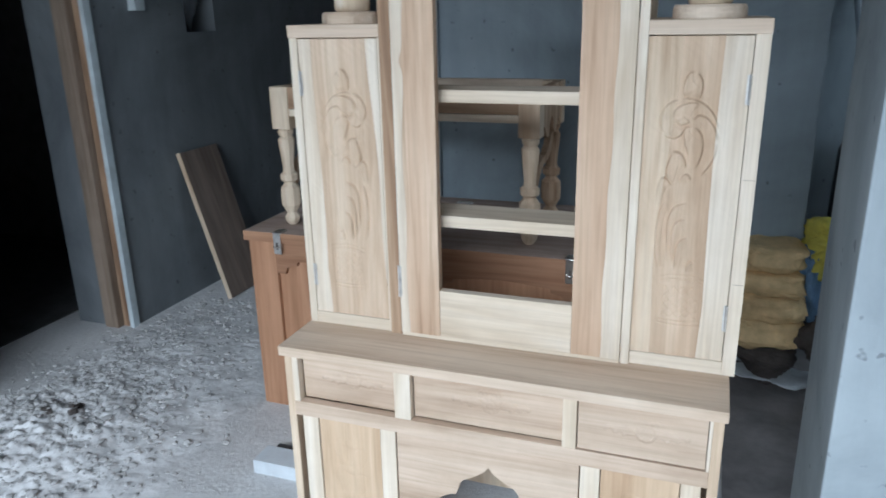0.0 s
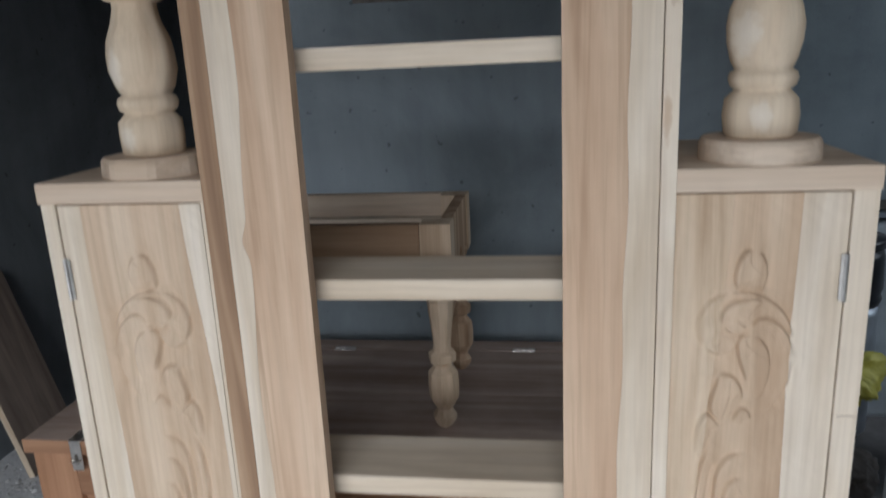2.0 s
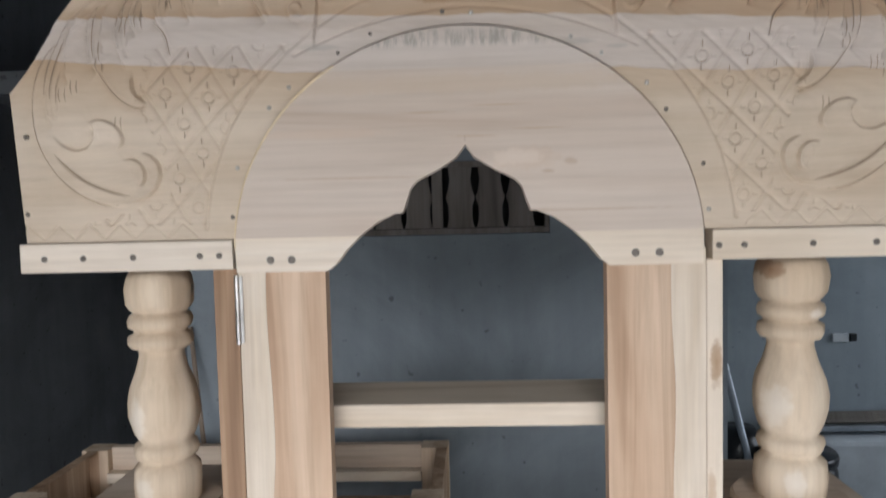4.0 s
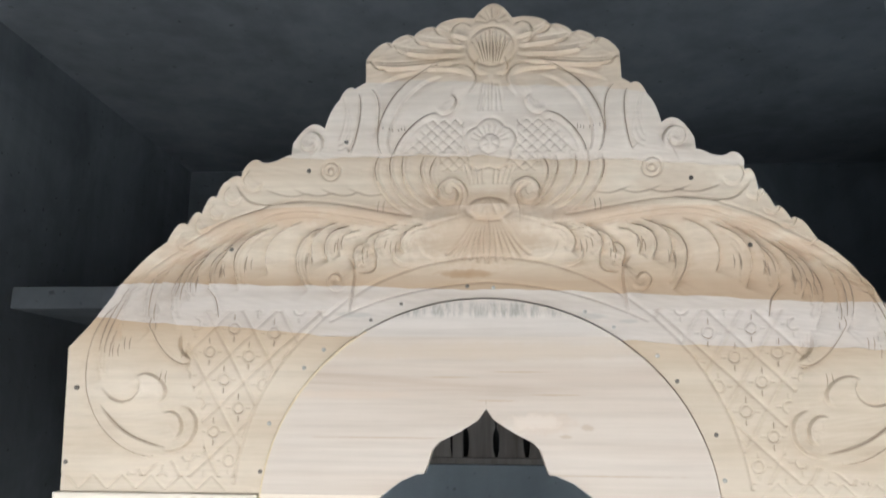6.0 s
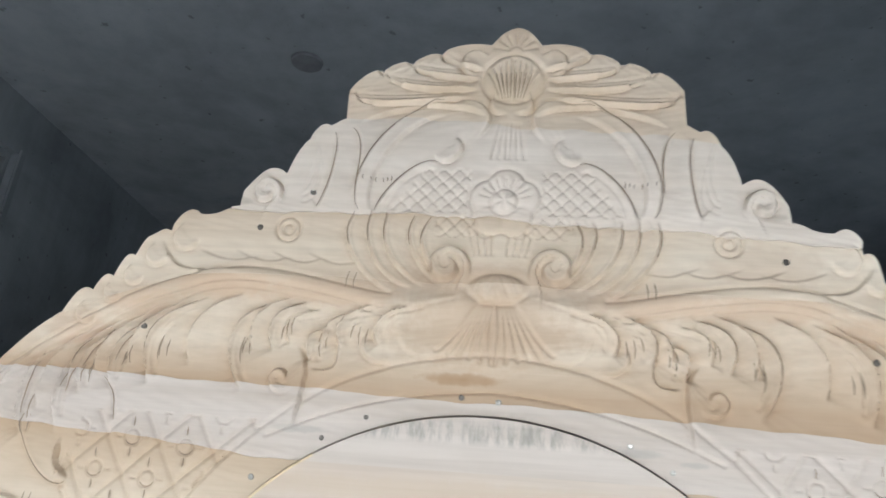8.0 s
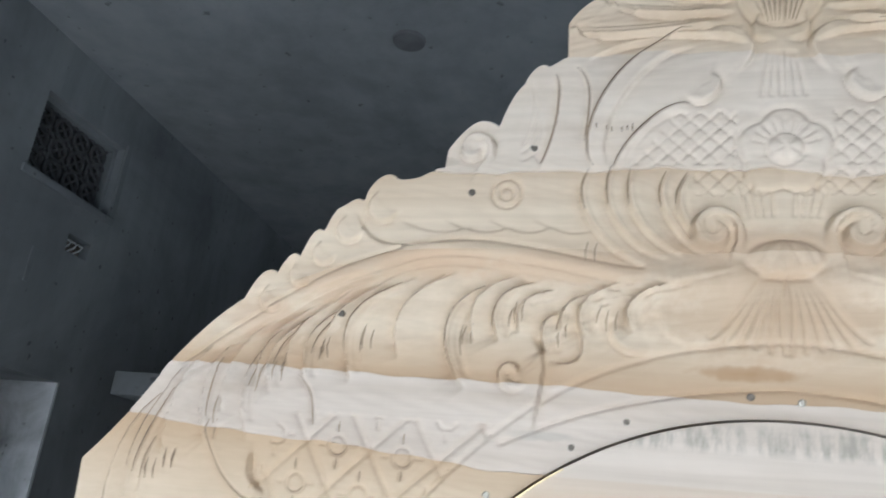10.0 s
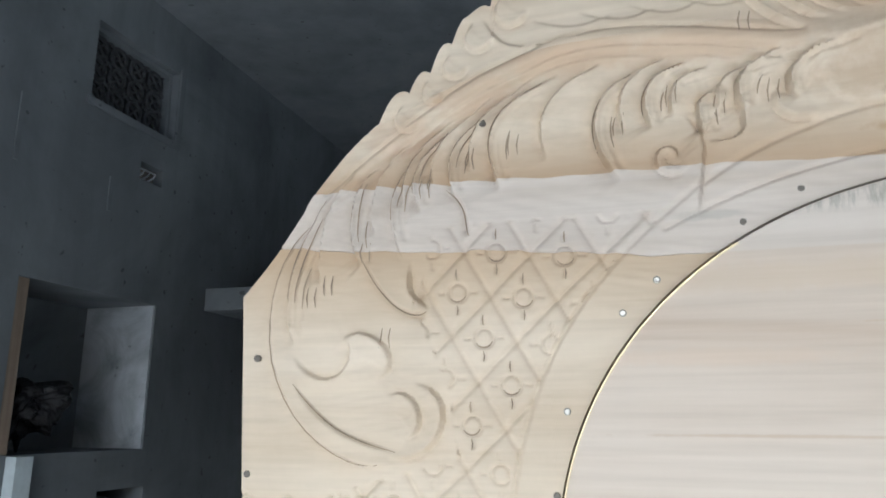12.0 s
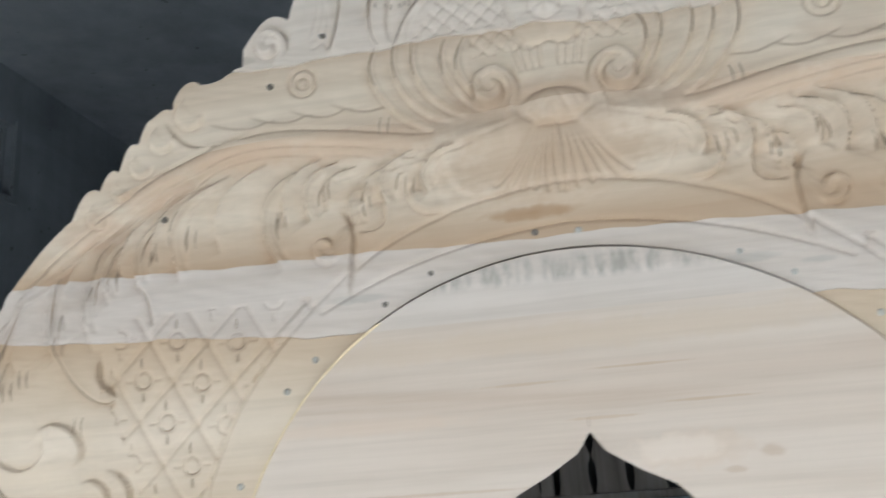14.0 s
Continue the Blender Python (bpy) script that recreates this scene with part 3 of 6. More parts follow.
for a, b in ((-0.462, -0.447), (-0.207, -0.168), (0.168, 0.197), (0.450, 0.456)):
    part("drawer_stile", one_box(a, b, YF - 0.002, YF + 0.02, 0.46, 0.578), SAP, D)
part("front_rail", one_box(XL + 0.02, XR - 0.02, YF - 0.003, YF + 0.02, 0.425, 0.462), DRAWER, D)
part("bottom_rail", one_box(XL + 0.02, XR - 0.02, YF, YF + 0.02, 0.0, 0.07), MIX_X, D)


def rosette(cx, cy, r):
    def height(X, V):
        h = np.zeros(X.shape)
        d = np.hypot(X - cx, V - cy)
        a = np.arctan2(V - cy, X - cx)
        h = np.where(d < r, 0.0035 * np.sqrt(np.clip(1 - (d / r) ** 2, 0, 1)), h)
        h -= 0.0016 * np.exp(-(((d - r * 0.92) / 0.0016) ** 2))
        h -= 0.0010 * np.exp(-(((d - r * 0.45) / 0.0014) ** 2))
        for side in (-1, 1):
            for k in range(3):
                tip = cx + side * (r * 1.9 + 0.018 * k)
                h = swell(h, X, V, bez((cx + side * r * 1.1, cy), (cx + side * r * 1.5, cy + 0.014 - 0.01 * k), (tip, cy + 0.012), (tip, cy - 0.006 + 0.004 * k)), 0.0055, 0.0028)
        for k in range(5):
            h = swell(h, X, V, arc(cx + (k - 2) * r * 0.42, cy + r * 1.08, r * 0.17, 0, 180, 8), 0.003, 0.002)
        return h - 0.0007 * np.clip(np.sin(a * 9), 0, 1) * (d < r * 0.9)

    return height


def panel_at(y):
    return lambda x, v, out: (x, y - out, v)


# the three drawers, each a flat front with a carved rosette
for a, b, r in ((-0.444, -0.210, 0.020), (-0.165, 0.166, 0.024), (0.200, 0.448, 0.022)):
    xs = np.linspace(a, b, int((b - a) / 0.0022))
    deep = 0.019 if a < -0.3 else (0.015 if a < 0 else -0.001)
    drawer = board("drawer", sheet(xs, lambda x: 0.466, lambda x: 0.574, 50, rosette((a + b) / 2 + 0.01, 0.522, r), panel_at(YF + deep), 0.02), DRAWER, D, "drawer front with a carved rosette")
# lower doors either side and the arched apron between
def low_leaf(X, V):
    h = np.zeros(X.shape)
    for s in (-1, 1):
        cx = s * 0.325
        for k in range(4):
            h = swell(h, X, V, bez((cx, 0.36 - 0.07 * k), (cx - 0.03, 0.38 - 0.07 * k), (cx - 0.05, 0.35 - 0.07 * k), (cx - 0.02, 0.31 - 0.07 * k)), 0.009, 0.0016)
            h = cut(h, X, V, bez((cx + 0.01, 0.35 - 0.07 * k), (cx + 0.04, 0.37 - 0.07 * k), (cx + 0.05, 0.33 - 0.07 * k), (cx + 0.02, 0.30 - 0.07 * k)), 0.003, 0.0012)
    return h


for a, b in ((-0.405, -0.250), (0.250, 0.405)):
    board("lower_door", sheet(np.linspace(a, b, 70), lambda x: 0.075, lambda x: 0.420, 150, low_leaf, panel_at(YF + 0.006), 0.016), TAN, D, "carved lower cupboard door")
    for c, d in ((a - 0.042, a - 0.002), (b + 0.002, b + 0.040)):
        part("lower_stile", one_box(c, d, YF + 0.002, YF + 0.022, 0.07, 0.425), SAP, D)


def foil(x, apex, drop, wide):
    """The lower edge of a cusped arch: a pointed ogee head over two lobes a side."""
    u = abs(x - C0) / wide
    knots = ((0, 1.0), (0.06, 0.90), (0.20, 0.80), (0.34, 0.72), (0.39, 0.66), (0.42, 0.55), (0.45, 0.462), (0.50, 0.46), (0.62, 0.40), (0.75, 0.29), (0.86, 0.17), (0.94, 0.05), (1.0, 0.0))
    return apex - drop + drop * float(np.interp(u, [k[0] for k in knots], [k[1] for k in knots]))


board("apron", sheet(np.linspace(-0.205, 0.205, 200), lambda x: foil(x, 0.377, 0.16, 0.17) if abs(x - C0) < 0.17 else 0.07, lambda x: 0.424, 16, lambda X, V: np.zeros(X.shape), panel_at(YF), 0.018), DRAWER, D, "cusped arch apron of the kneehole")

# side cupboards on the counter
CF, CB = 0.020, 0.270


def scroll_door(cx, mirror):
    """Raised scrolling leaf up the middle of a cupboard door; sideways from the door's middle, heights as they stand."""
    s = -1 if mirror else 1

    def qs(pts):
        return [(cx + s * a, b) for a, b in pts]

    X_, V_ = None, None

    def hump(h, x, v, wide, tall, high):
        return h + high * np.exp(-((((X_ - cx) * s - x) / wide) ** 2 + ((V_ - v) / tall) ** 2) ** 1.5)

    def height(X, V):
        nonlocal X_, V_
        X_, V_ = X, V
        h = np.zeros(X.shape)
        h = hump(h, 0.002, 1.182, 0.018, 0.024, 0.0036)
        h = hump(h, 0.036, 1.108, 0.022, 0.024, 0.0034)
        h = hump(h, 0.016, 1.134, 0.016, 0.016, 0.0026)
        h = hump(h, -0.006, 1.072, 0.015, 0.034, 0.0034)
        h = hump(h, 0.023, 1.028, 0.016, 0.030, 0.0034)
        h = hump(h, 0.042, 0.975, 0.012, 0.030, 0.0026)
        h = hump(h, 0.014, 0.890, 0.020, 0.060, 0.0022)
        edges = [
            ((0.001, 1.207), (0.014, 1.202), (0.020, 1.180), (0.014, 1.161), -1),
            ((-0.004, 1.205), (-0.013, 1.193), (-0.014, 1.175), (-0.010, 1.160), 1),
            ((-0.047, 1.101), (-0.035, 1.135), (-0.008, 1.156), (0.023, 1.157), -1),
            ((0.023, 1.157), (0.048, 1.145), (0.058, 1.119), (0.048, 1.094), -1),
            ((0.048, 1.094), (0.034, 1.084), (0.019, 1.090), (0.011, 1.107), -1),
            ((-0.013, 1.147), (0.007, 1.152), (0.030, 1.140), (0.029, 1.121), -1),
            ((0.029, 1.121), (0.021, 1.111), (0.010, 1.112), (0.003, 1.117), -1),
            ((-0.048, 1.079), (-0.039, 1.111), (-0.018, 1.129), (-0.001, 1.115), -1),
            ((-0.048, 1.079), (-0.045, 1.051), (-0.036, 1.031), (-0.023, 1.013), 1),
            ((-0.012, 1.027), (-0.023, 1.060), (-0.020, 1.091), (-0.003, 1.106), -1),
            ((-0.003, 1.106), (0.012, 1.101), (0.010, 1.077), (0.002, 1.052), -1),
            ((0.004, 1.028), (0.009, 1.048), (0.020, 1.058), (0.033, 1.057), -1),
        ]
        edges += [
            ((0.033, 1.057), (0.037, 1.039), (0.040, 1.016), (0.025, 0.995), -1),
            ((-0.007, 1.003), (0.000, 1.015), (0.009, 1.013), (0.015, 0.996), -1),
            ((0.029, 0.991), (0.039, 1.006), (0.051, 1.000), (0.054, 0.952), -1),
            ((-0.004, 0.959), (0.021, 0.948), (0.031, 0.912), (0.027, 0.830), -1),
            ((-0.004, 0.924), (0.017, 0.914), (0.022, 0.876), (0.020, 0.824), -1),
            ((-0.010, 0.889), (0.007, 0.878), (0.012, 0.852), (0.012, 0.818), -1),
            ((0.041, 0.961), (0.049, 0.928), (0.052, 0.878), (0.044, 0.821), -1),
            ((-0.025, 0.836), (-0.017, 0.840), (-0.012, 0.831), (-0.012, 0.817), -1),
        ]
        for a, b, c, d, way in edges:
            h = step(h, X, V, qs(thru(a, b, c, d)), 0.0115, 0.0052 * way * s, 0.0008)
        for a, b, c, d in (((0.018, 1.053), (0.018, 1.034), (0.021, 1.015), (0.025, 0.997)), ((0.033, 0.990), (0.039, 0.982), (0.042, 0.969), (0.043, 0.952)), ((0.034, 0.940), (0.039, 0.910), (0.040, 0.870), (0.036, 0.825))):
            h = cut(h, X, V, qs(thru(a, b, c, d)), 0.0020, 0.0018)
        for k in range(4):
            h = cut(h, X, V, qs(thru((-0.042 + 0.008 * k, 1.085 + 0.008 * k), (-0.034 + 0.008 * k, 1.108 + 0.005 * k), (-0.024 + 0.008 * k, 1.120 + 0.002 * k), (-0.014 + 0.006 * k, 1.123))), 0.0014, 0.0010)
        h = soften(h, 1)
        # the woven basket at the foot of the stem
        mid_b, half_b = -0.004, 0.040
        inside = np.clip((half_b - np.abs((X - cx) * s - mid_b)) / 0.012, 0, 1) * np.clip((V - 0.703) / 0.010, 0, 1) * np.clip((0.800 - V) / 0.010, 0, 1)
        h = h + 0.0020 * inside
        for w in ((X - cx) * s + 0.9 * V, (X - cx) * s - 0.9 * V):
            e = np.abs((w / 0.017 + 0.5) % 1.0 - 0.5) * 0.017
            h -= (inside > 0.6) * (V > 0.718) * (V < 0.785) * 0.0016 * np.exp(-((e / 0.0017) ** 2))
        for v0, bow in ((0.803, 0.006), (0.794, 0.006), (0.712, -0.003), (0.703, -0.003)):
            h = cut(h, X, V, qs(thru((mid_b - half_b, v0), (mid_b - 0.014, v0 + bow), (mid_b + 0.014, v0 + bow), (mid_b + half_b, v0))), 0.0020, 0.0018)
        return h + 0.0002 * np.sin(300 * X + 9 * np.sin(40 * V))

    return height


def hinge(x, z, parent, y, long=0.052, side=1):
    bm = bmesh.new()
    tube(bm, [(x, y - 0.001, z), (x, y - 0.001, z + long)], 0.0028, 8)
    box(bm, x - 0.006 if side > 0 else x, x if side > 0 else x + 0.006, y - 0.0012, y, z + 0.001, z + long - 0.001, bevel=0)
    return part("hinge", bm, STEEL, parent, "steel butt hinge knuckle")


for s, x0, x1, d0, d1, heart in ((-1, -0.487, -0.243, -0.466, -0.277, (-0.428, -0.330)), (1, 0.243, 0.491, 0.277, 0.463, (0.325, 0.412))):
    outer, inner = (x0, x1) if s < 0 else (x1, x0)
    cup = part("cupboard_side", one_box(min(outer, outer - s * 0.018), max(outer, outer - s * 0.018), CF + 0.001, CB, 0.602, 1.274), MIX_Z, D)
    part("cupboard_side", one_box(min(inner, inner + s * 0.012), max(inner, inner + s * 0.012), CF + 0.02, CB, 0.602, 1.274), MIX_Z, D)
    part("cupboard_back", one_box(x0 + 0.02, x1 - 0.02, CB - 0.01, CB, 0.602, 1.274), TAN, D)
    part("cupboard_top", one_box(x0 - 0.002, x1 + 0.001, CF - 0.004, CB + 0.005, 1.275, 1.302, bevel=0.0025), MIX_X, D, "pale timber cupboard top board")
    part("cupboard_stile", one_box(x0, d0 - 0.0015, CF - 0.001, CF + 0.02, 0.602, 1.275), SAP, D)
    part("cupboard_stile", one_box(d1 + 0.0015, x1, CF - 0.001, CF + 0.02, 0.602, 1.275), SAP, D)
    part("cupboard_rail", one_box(d0 - 0.0015, d1 + 0.0015, CF, CF + 0.02, 0.602, 0.6305), SAP_X, D)
    cx = -0.369 if s < 0 else 0.368
    carve = scroll_door(cx, s > 0)
    if s < 0:
        sap0 = lambda z: -0.432 + 0.004 * math.sin(9 * z) + 0.010 * max(0.0, 0.75 - z) / 0.12
        sap1 = lambda z: -0.302 + 0.031 * (1.273 - z) / 0.641 + 0.003 * math.sin(14 * z)
    else:
        sap0 = lambda z: 0.316 + 0.026 * max(0.0, z - 0.83) / 0.44 + 0.003 * math.sin(12 * z)
        sap1 = lambda z: 0.418 + 0.006 * math.sin(4.5 * z) - 0.008 * max(0.0, 0.75 - z) / 0.12
    zs = np.linspace(0.632, 1.2725, 420)
    upright = lambda v, x, out: (x, CF + 0.001 - out, v)
    turned = lambda V, X: carve(X, V)
    door = board("cupboard_door", sheet(zs, sap0, sap1, 84, turned, upright, 0.018), DOORWOOD, D, "cupboard door carved with a scrolling leaf")
    board("door_edge_board", sheet(zs, lambda z: d0, lambda z: sap0(z) - 0.0002, 26, turned, upright, 0.018), SAP if s < 0 else MIX_Z, door, "pale sapwood strip glued to the door")
    board("door_edge_board", sheet(zs, lambda z: sap1(z) + 0.0002, lambda z: d1, 24, turned, upright, 0.018), SAP, door, "pale sapwood strip glued to the door")
    hx = d0 if s < 0 else d1
    for z in (1.150, 0.700):
        hinge(hx, z, door, CF - 0.001, 0.055, s)

# pencilled joint marks on the inner stiles
for x0, x1, z in ((-0.272, -0.246, 1.030), (-0.272, -0.246, 1.052), (-0.272, -0.246, 0.842), (-0.270, -0.250, 0.790), (-0.270, -0.250, 0.822), (0.246, 0.274, 1.046), (0.246, 0.274, 0.836), (0.468, 0.489, 1.010), (0.468, 0.489, 0.800)):
    part("pencil_mark", one_box(x0, x1, CF - 0.0014, CF - 0.0005, z, z + 0.0008, bevel=0), GOUGE, D)

# the middle case: tall jambs, shelves, the hinged arched door frame
part("case_jamb", one_box(-0.268, -0.241, 0.012, 0.185, 0.602, 1.612), STREAK, D, "brown heartwood jamb")
part("case_jamb", one_box(0.2625, 0.280, 0.012, 0.185, 0.602, 1.612), JAMB, D, "pale jamb with a dark knot")
part("case_floor", one_box(-0.241, 0.262, 0.03, 0.26, 0.602, 0.622), MIX_X, D)
for z in (0.860, 1.138, 1.421):
    part("shelf", one_box(-0.240, 0.262, 0.054, 0.165, z, z + 0.027, bevel=0.002), SAP_X, D, "thick pale timber shelf")
DF = 0.006
knot = lambda z: -0.207 - 0.012 * max(0.0, min(1.0, (1.40 - z) / 0.3)) - 0.008 * math.exp(-(((z - 1.228) / 0.018) ** 2)) + 0.002 * math.sin(23 * z)
grain = lambda z: 0.2235 + 0.004 * math.sin(5 * z + 1) + 0.0015 * math.sin(31 * z)
zs = np.linspace(0.612, 1.625, 220)
smooth_face = lambda V, X: 0.0003 * np.sin(40 * V + 60 * X)
stile_at = lambda v, x, out: (x, DF + 0.0008 - out, v)
gate = board("mirror_door", sheet(zs, lambda z: knot(z) + 0.0001, lambda z: -0.1435, 10, smooth_face, stile_at, 0.022), STILE, D, "open arched door frame without its mirror")
board("stile_strip", sheet(zs, lambda z: -0.2385, lambda z: knot(z) - 0.0001, 6, smooth_face, stile_at, 0.022), SAP, gate, "pale strip glued along the stile")
board("stile", sheet(zs, lambda z: 0.157, lambda z: grain(z) - 0.0001, 10, smooth_face, stile_at, 0.022), STILE, gate)
board("stile_strip", sheet(zs, lambda z: grain(z) + 0.0001, lambda z: 0.2605, 6, smooth_face, stile_at, 0.022), SAP, gate, "pale strip glued along the stile")
part("bottom_rail", one_box(-0.1433, 0.1568, DF + 0.002, DF + 0.024, 0.612, 0.723, bevel=0.002), SAP_X, gate)
part("bottom_strip", one_box(-0.238, 0.26, DF + 0.003, DF + 0.02, 0.6025, 0.6118), SAP_X, gate)
for z in (0.70, 1.53):
    hinge(-0.2398, z, gate, DF, 0.075, -1)

# turned posts on the cupboards, with rough faceted cutting
POST = ((1.327, 0.038), (1.331, 0.0420), (1.352, 0.0440), (1.370, 0.0425), (1.377, 0.0365), (1.380, 0.0335), (1.384, 0.0380), (1.392, 0.0408), (1.399, 0.0385), (1.402, 0.0340), (1.412, 0.0385), (1.432, 0.0440), (1.450, 0.0445), (1.468, 0.0415), (1.488, 0.0340), (1.505, 0.0295), (1.512, 0.0295), (1.515, 0.0370), (1.521, 0.0408), (1.529, 0.0400), (1.533, 0.0335), (1.536, 0.0345), (1.540, 0.0395), (1.547, 0.0408), (1.553, 0.0385), (1.556, 0.0340), (1.560, 0.0375), (1.567, 0.0425), (1.585, 0.0440), (1.598, 0.0415), (1.604, 0.038), (1.611, 0.037))


def facets(seed):
    r = random.Random(seed)
    k = [r.uniform(0, 6) for _ in range(4)]

    def squash(a, z):
        flat = math.cos(math.pi / 8) / math.cos((a + k[0] + 0.5 * math.sin(9 * z + k[1])) % (math.pi / 4) - math.pi / 8)
        return 0.985 * (0.35 + 0.65 * flat) + 0.022 * math.sin(3 * a + 17 * z + k[1]) + 0.014 * math.sin(48 * z + 2 * a + k[2]) + 0.007 * math.sin(130 * z + 5 * a + k[3])

    return squash


for x, seed in ((-0.360, 3), (0.381, 8)):
    post = part("turned_post", lathe(bmesh.new(), x, 0.085, [(z, 0.955 * r - 0.0012 * (r < 0.037)) for z, r in POST], 36, facets(seed)), POST_PATCH if x < 0 else POST_KNOT, D, "turned baluster post with tool marks" if x < 0 else "turned baluster post with a dark knot at its top", True)
    part("post_base", lathe(bmesh.new(), x, 0.085, ((1.302, 0.066), (1.304, 0.067), (1.322, 0.066), (1.327, 0.063), (1.3275, 0.03)), 40, (lambda a, z: 0.96 / max(math.cos((a + 0.39) % 0.785 - 0.3925), 0.5)) if x < 0 else (lambda a, z: 1 + 0.012 * math.cos(3 * a))), MIX_X, post, "rounded timber plate under the post", False)

# ---- crest ----


def arch_top(x):
    u = (x - C0 + 0.001) / 0.2505
    return 1.622 + 0.2362 * math.sqrt(max(0.0, 1 - u * u)) if abs(u) < 1 else 0.0


def middle(v):
    """The crest's own middle line, which leans a little to one side towards the crown."""
    return C0 + np.interp(v, (1.75, 2.0, 2.05, 2.15, 2.2), (0.0, 0.0045, 0.0070, 0.0095, 0.0115))


LOBES = (
    (0.0, 2.1975, 0.022, 2.180, 0.004), (0.022, 2.180, 0.066, 2.172, 0.005), (0.066, 2.1705, 0.092, 2.161, 0.004), (0.092, 2.1625, 0.119, 2.152, 0.004),
    (0.119, 2.155, 0.1468, 2.134, 0.005), (0.1468, 2.106, 0.158, 2.099, 0.0), (0.158, 2.099, 0.175, 2.088, 0.006), (0.175, 2.086, 0.191, 2.055, 0.005),
    (0.190, 2.0520, 0.2285, 2.0345, 0.0140), (0.2285, 2.0225, 0.245, 2.0165, 0.001), (0.245, 2.0165, 0.262, 2.0145, -0.001), (0.262, 2.0145, 0.2855, 2.004, 0.008), (0.2855, 1.9990, 0.3055, 1.975, 0.009),
    (0.3055, 1.975, 0.3225, 1.956, 0.008), (0.3225, 1.956, 0.3395, 1.942, 0.007), (0.3395, 1.944, 0.364, 1.921, 0.009), (0.364, 1.923, 0.4225, 1.867, 0.004),
    (0.4225, 1.866, 0.4765, 1.802, -0.002), (0.4765, 1.802, 0.60, 1.800, 0.0),
)


def skyline(x):
    """The scalloped top of the crest: a row of lobes, each rounded and dropping at its outer end."""
    top = 2.0
    for _ in range(4):
        u = abs(x - C0 - float(np.interp(top, (1.8, 1.98, 2.005, 2.05, 2.2), (-0.003, -0.005, 0.0045, 0.0070, 0.0115))))
        for u0, v0, u1, v1, bulge in LOBES:
            if u0 <= u < u1:
                t = (u - u0) / (u1 - u0)
                top = v0 + (v1 - v0) * t + 4 * bulge * t * (1 - t)
                break
    return top


def crest_place(x, v, out):
    return (x, 0.008 - LEAN * (v - 1.61) - out, v)




# leaf fingers of the great acanthus, from the stem outwards, on one side of the middle
FINGERS = (
    thru((0.070, 1.940), (0.090, 1.934), (0.098, 1.922), (0.092, 1.909)),
    thru((0.100, 1.941), (0.121, 1.932), (0.128, 1.918), (0.122, 1.904)),
    thru((0.134, 1.922), (0.151, 1.914), (0.152, 1.901), (0.149, 1.894)),
    thru((0.152, 1.942), (0.180, 1.931), (0.186, 1.914), (0.181, 1.900)),
    thru((0.184, 1.942), (0.214, 1.922), (0.217, 1.893), (0.202, 1.867)),
    thru((0.240, 1.943), (0.280, 1.918), (0.288, 1.892), (0.281, 1.867)),
    thru((0.271, 1.936), (0.308, 1.907), (0.318, 1.885), (0.314, 1.862)),
    thru((0.300, 1.926), (0.335, 1.898), (0.345, 1.876), (0.339, 1.856)),
    thru((0.327, 1.914), (0.352, 1.890), (0.362, 1.862), (0.353, 1.822)),
    thru((0.372, 1.892), (0.390, 1.866), (0.391, 1.838), (0.384, 1.822)),
    thru((0.404, 1.877), (0.430, 1.838), (0.441, 1.798), (0.436, 1.767)),
)
RIBS = (
    thru((0.126, 2.020), (0.128, 1.995), (0.112, 1.970), (0.087, 1.953)),
    thru((0.111, 2.022), (0.112, 1.999), (0.099, 1.974), (0.071, 1.957)),
    thru((0.098, 2.020), (0.098, 1.999), (0.087, 1.978), (0.062, 1.959)),
    thru((0.074, 2.019), (0.077, 1.998), (0.065, 1.976), (0.046, 1.961)),
    thru((0.060, 2.018), (0.067, 1.998), (0.061, 1.982), (0.054, 1.973)),
)


def shifted(pts, dx, dv=0.0, part_of=(0.0, 1.0)):
    n = len(pts)
    return [(a + dx, b + dv) for a, b in pts[int(part_of[0] * n) : max(int(part_of[0] * n) + 3, int(part_of[1] * n))]]


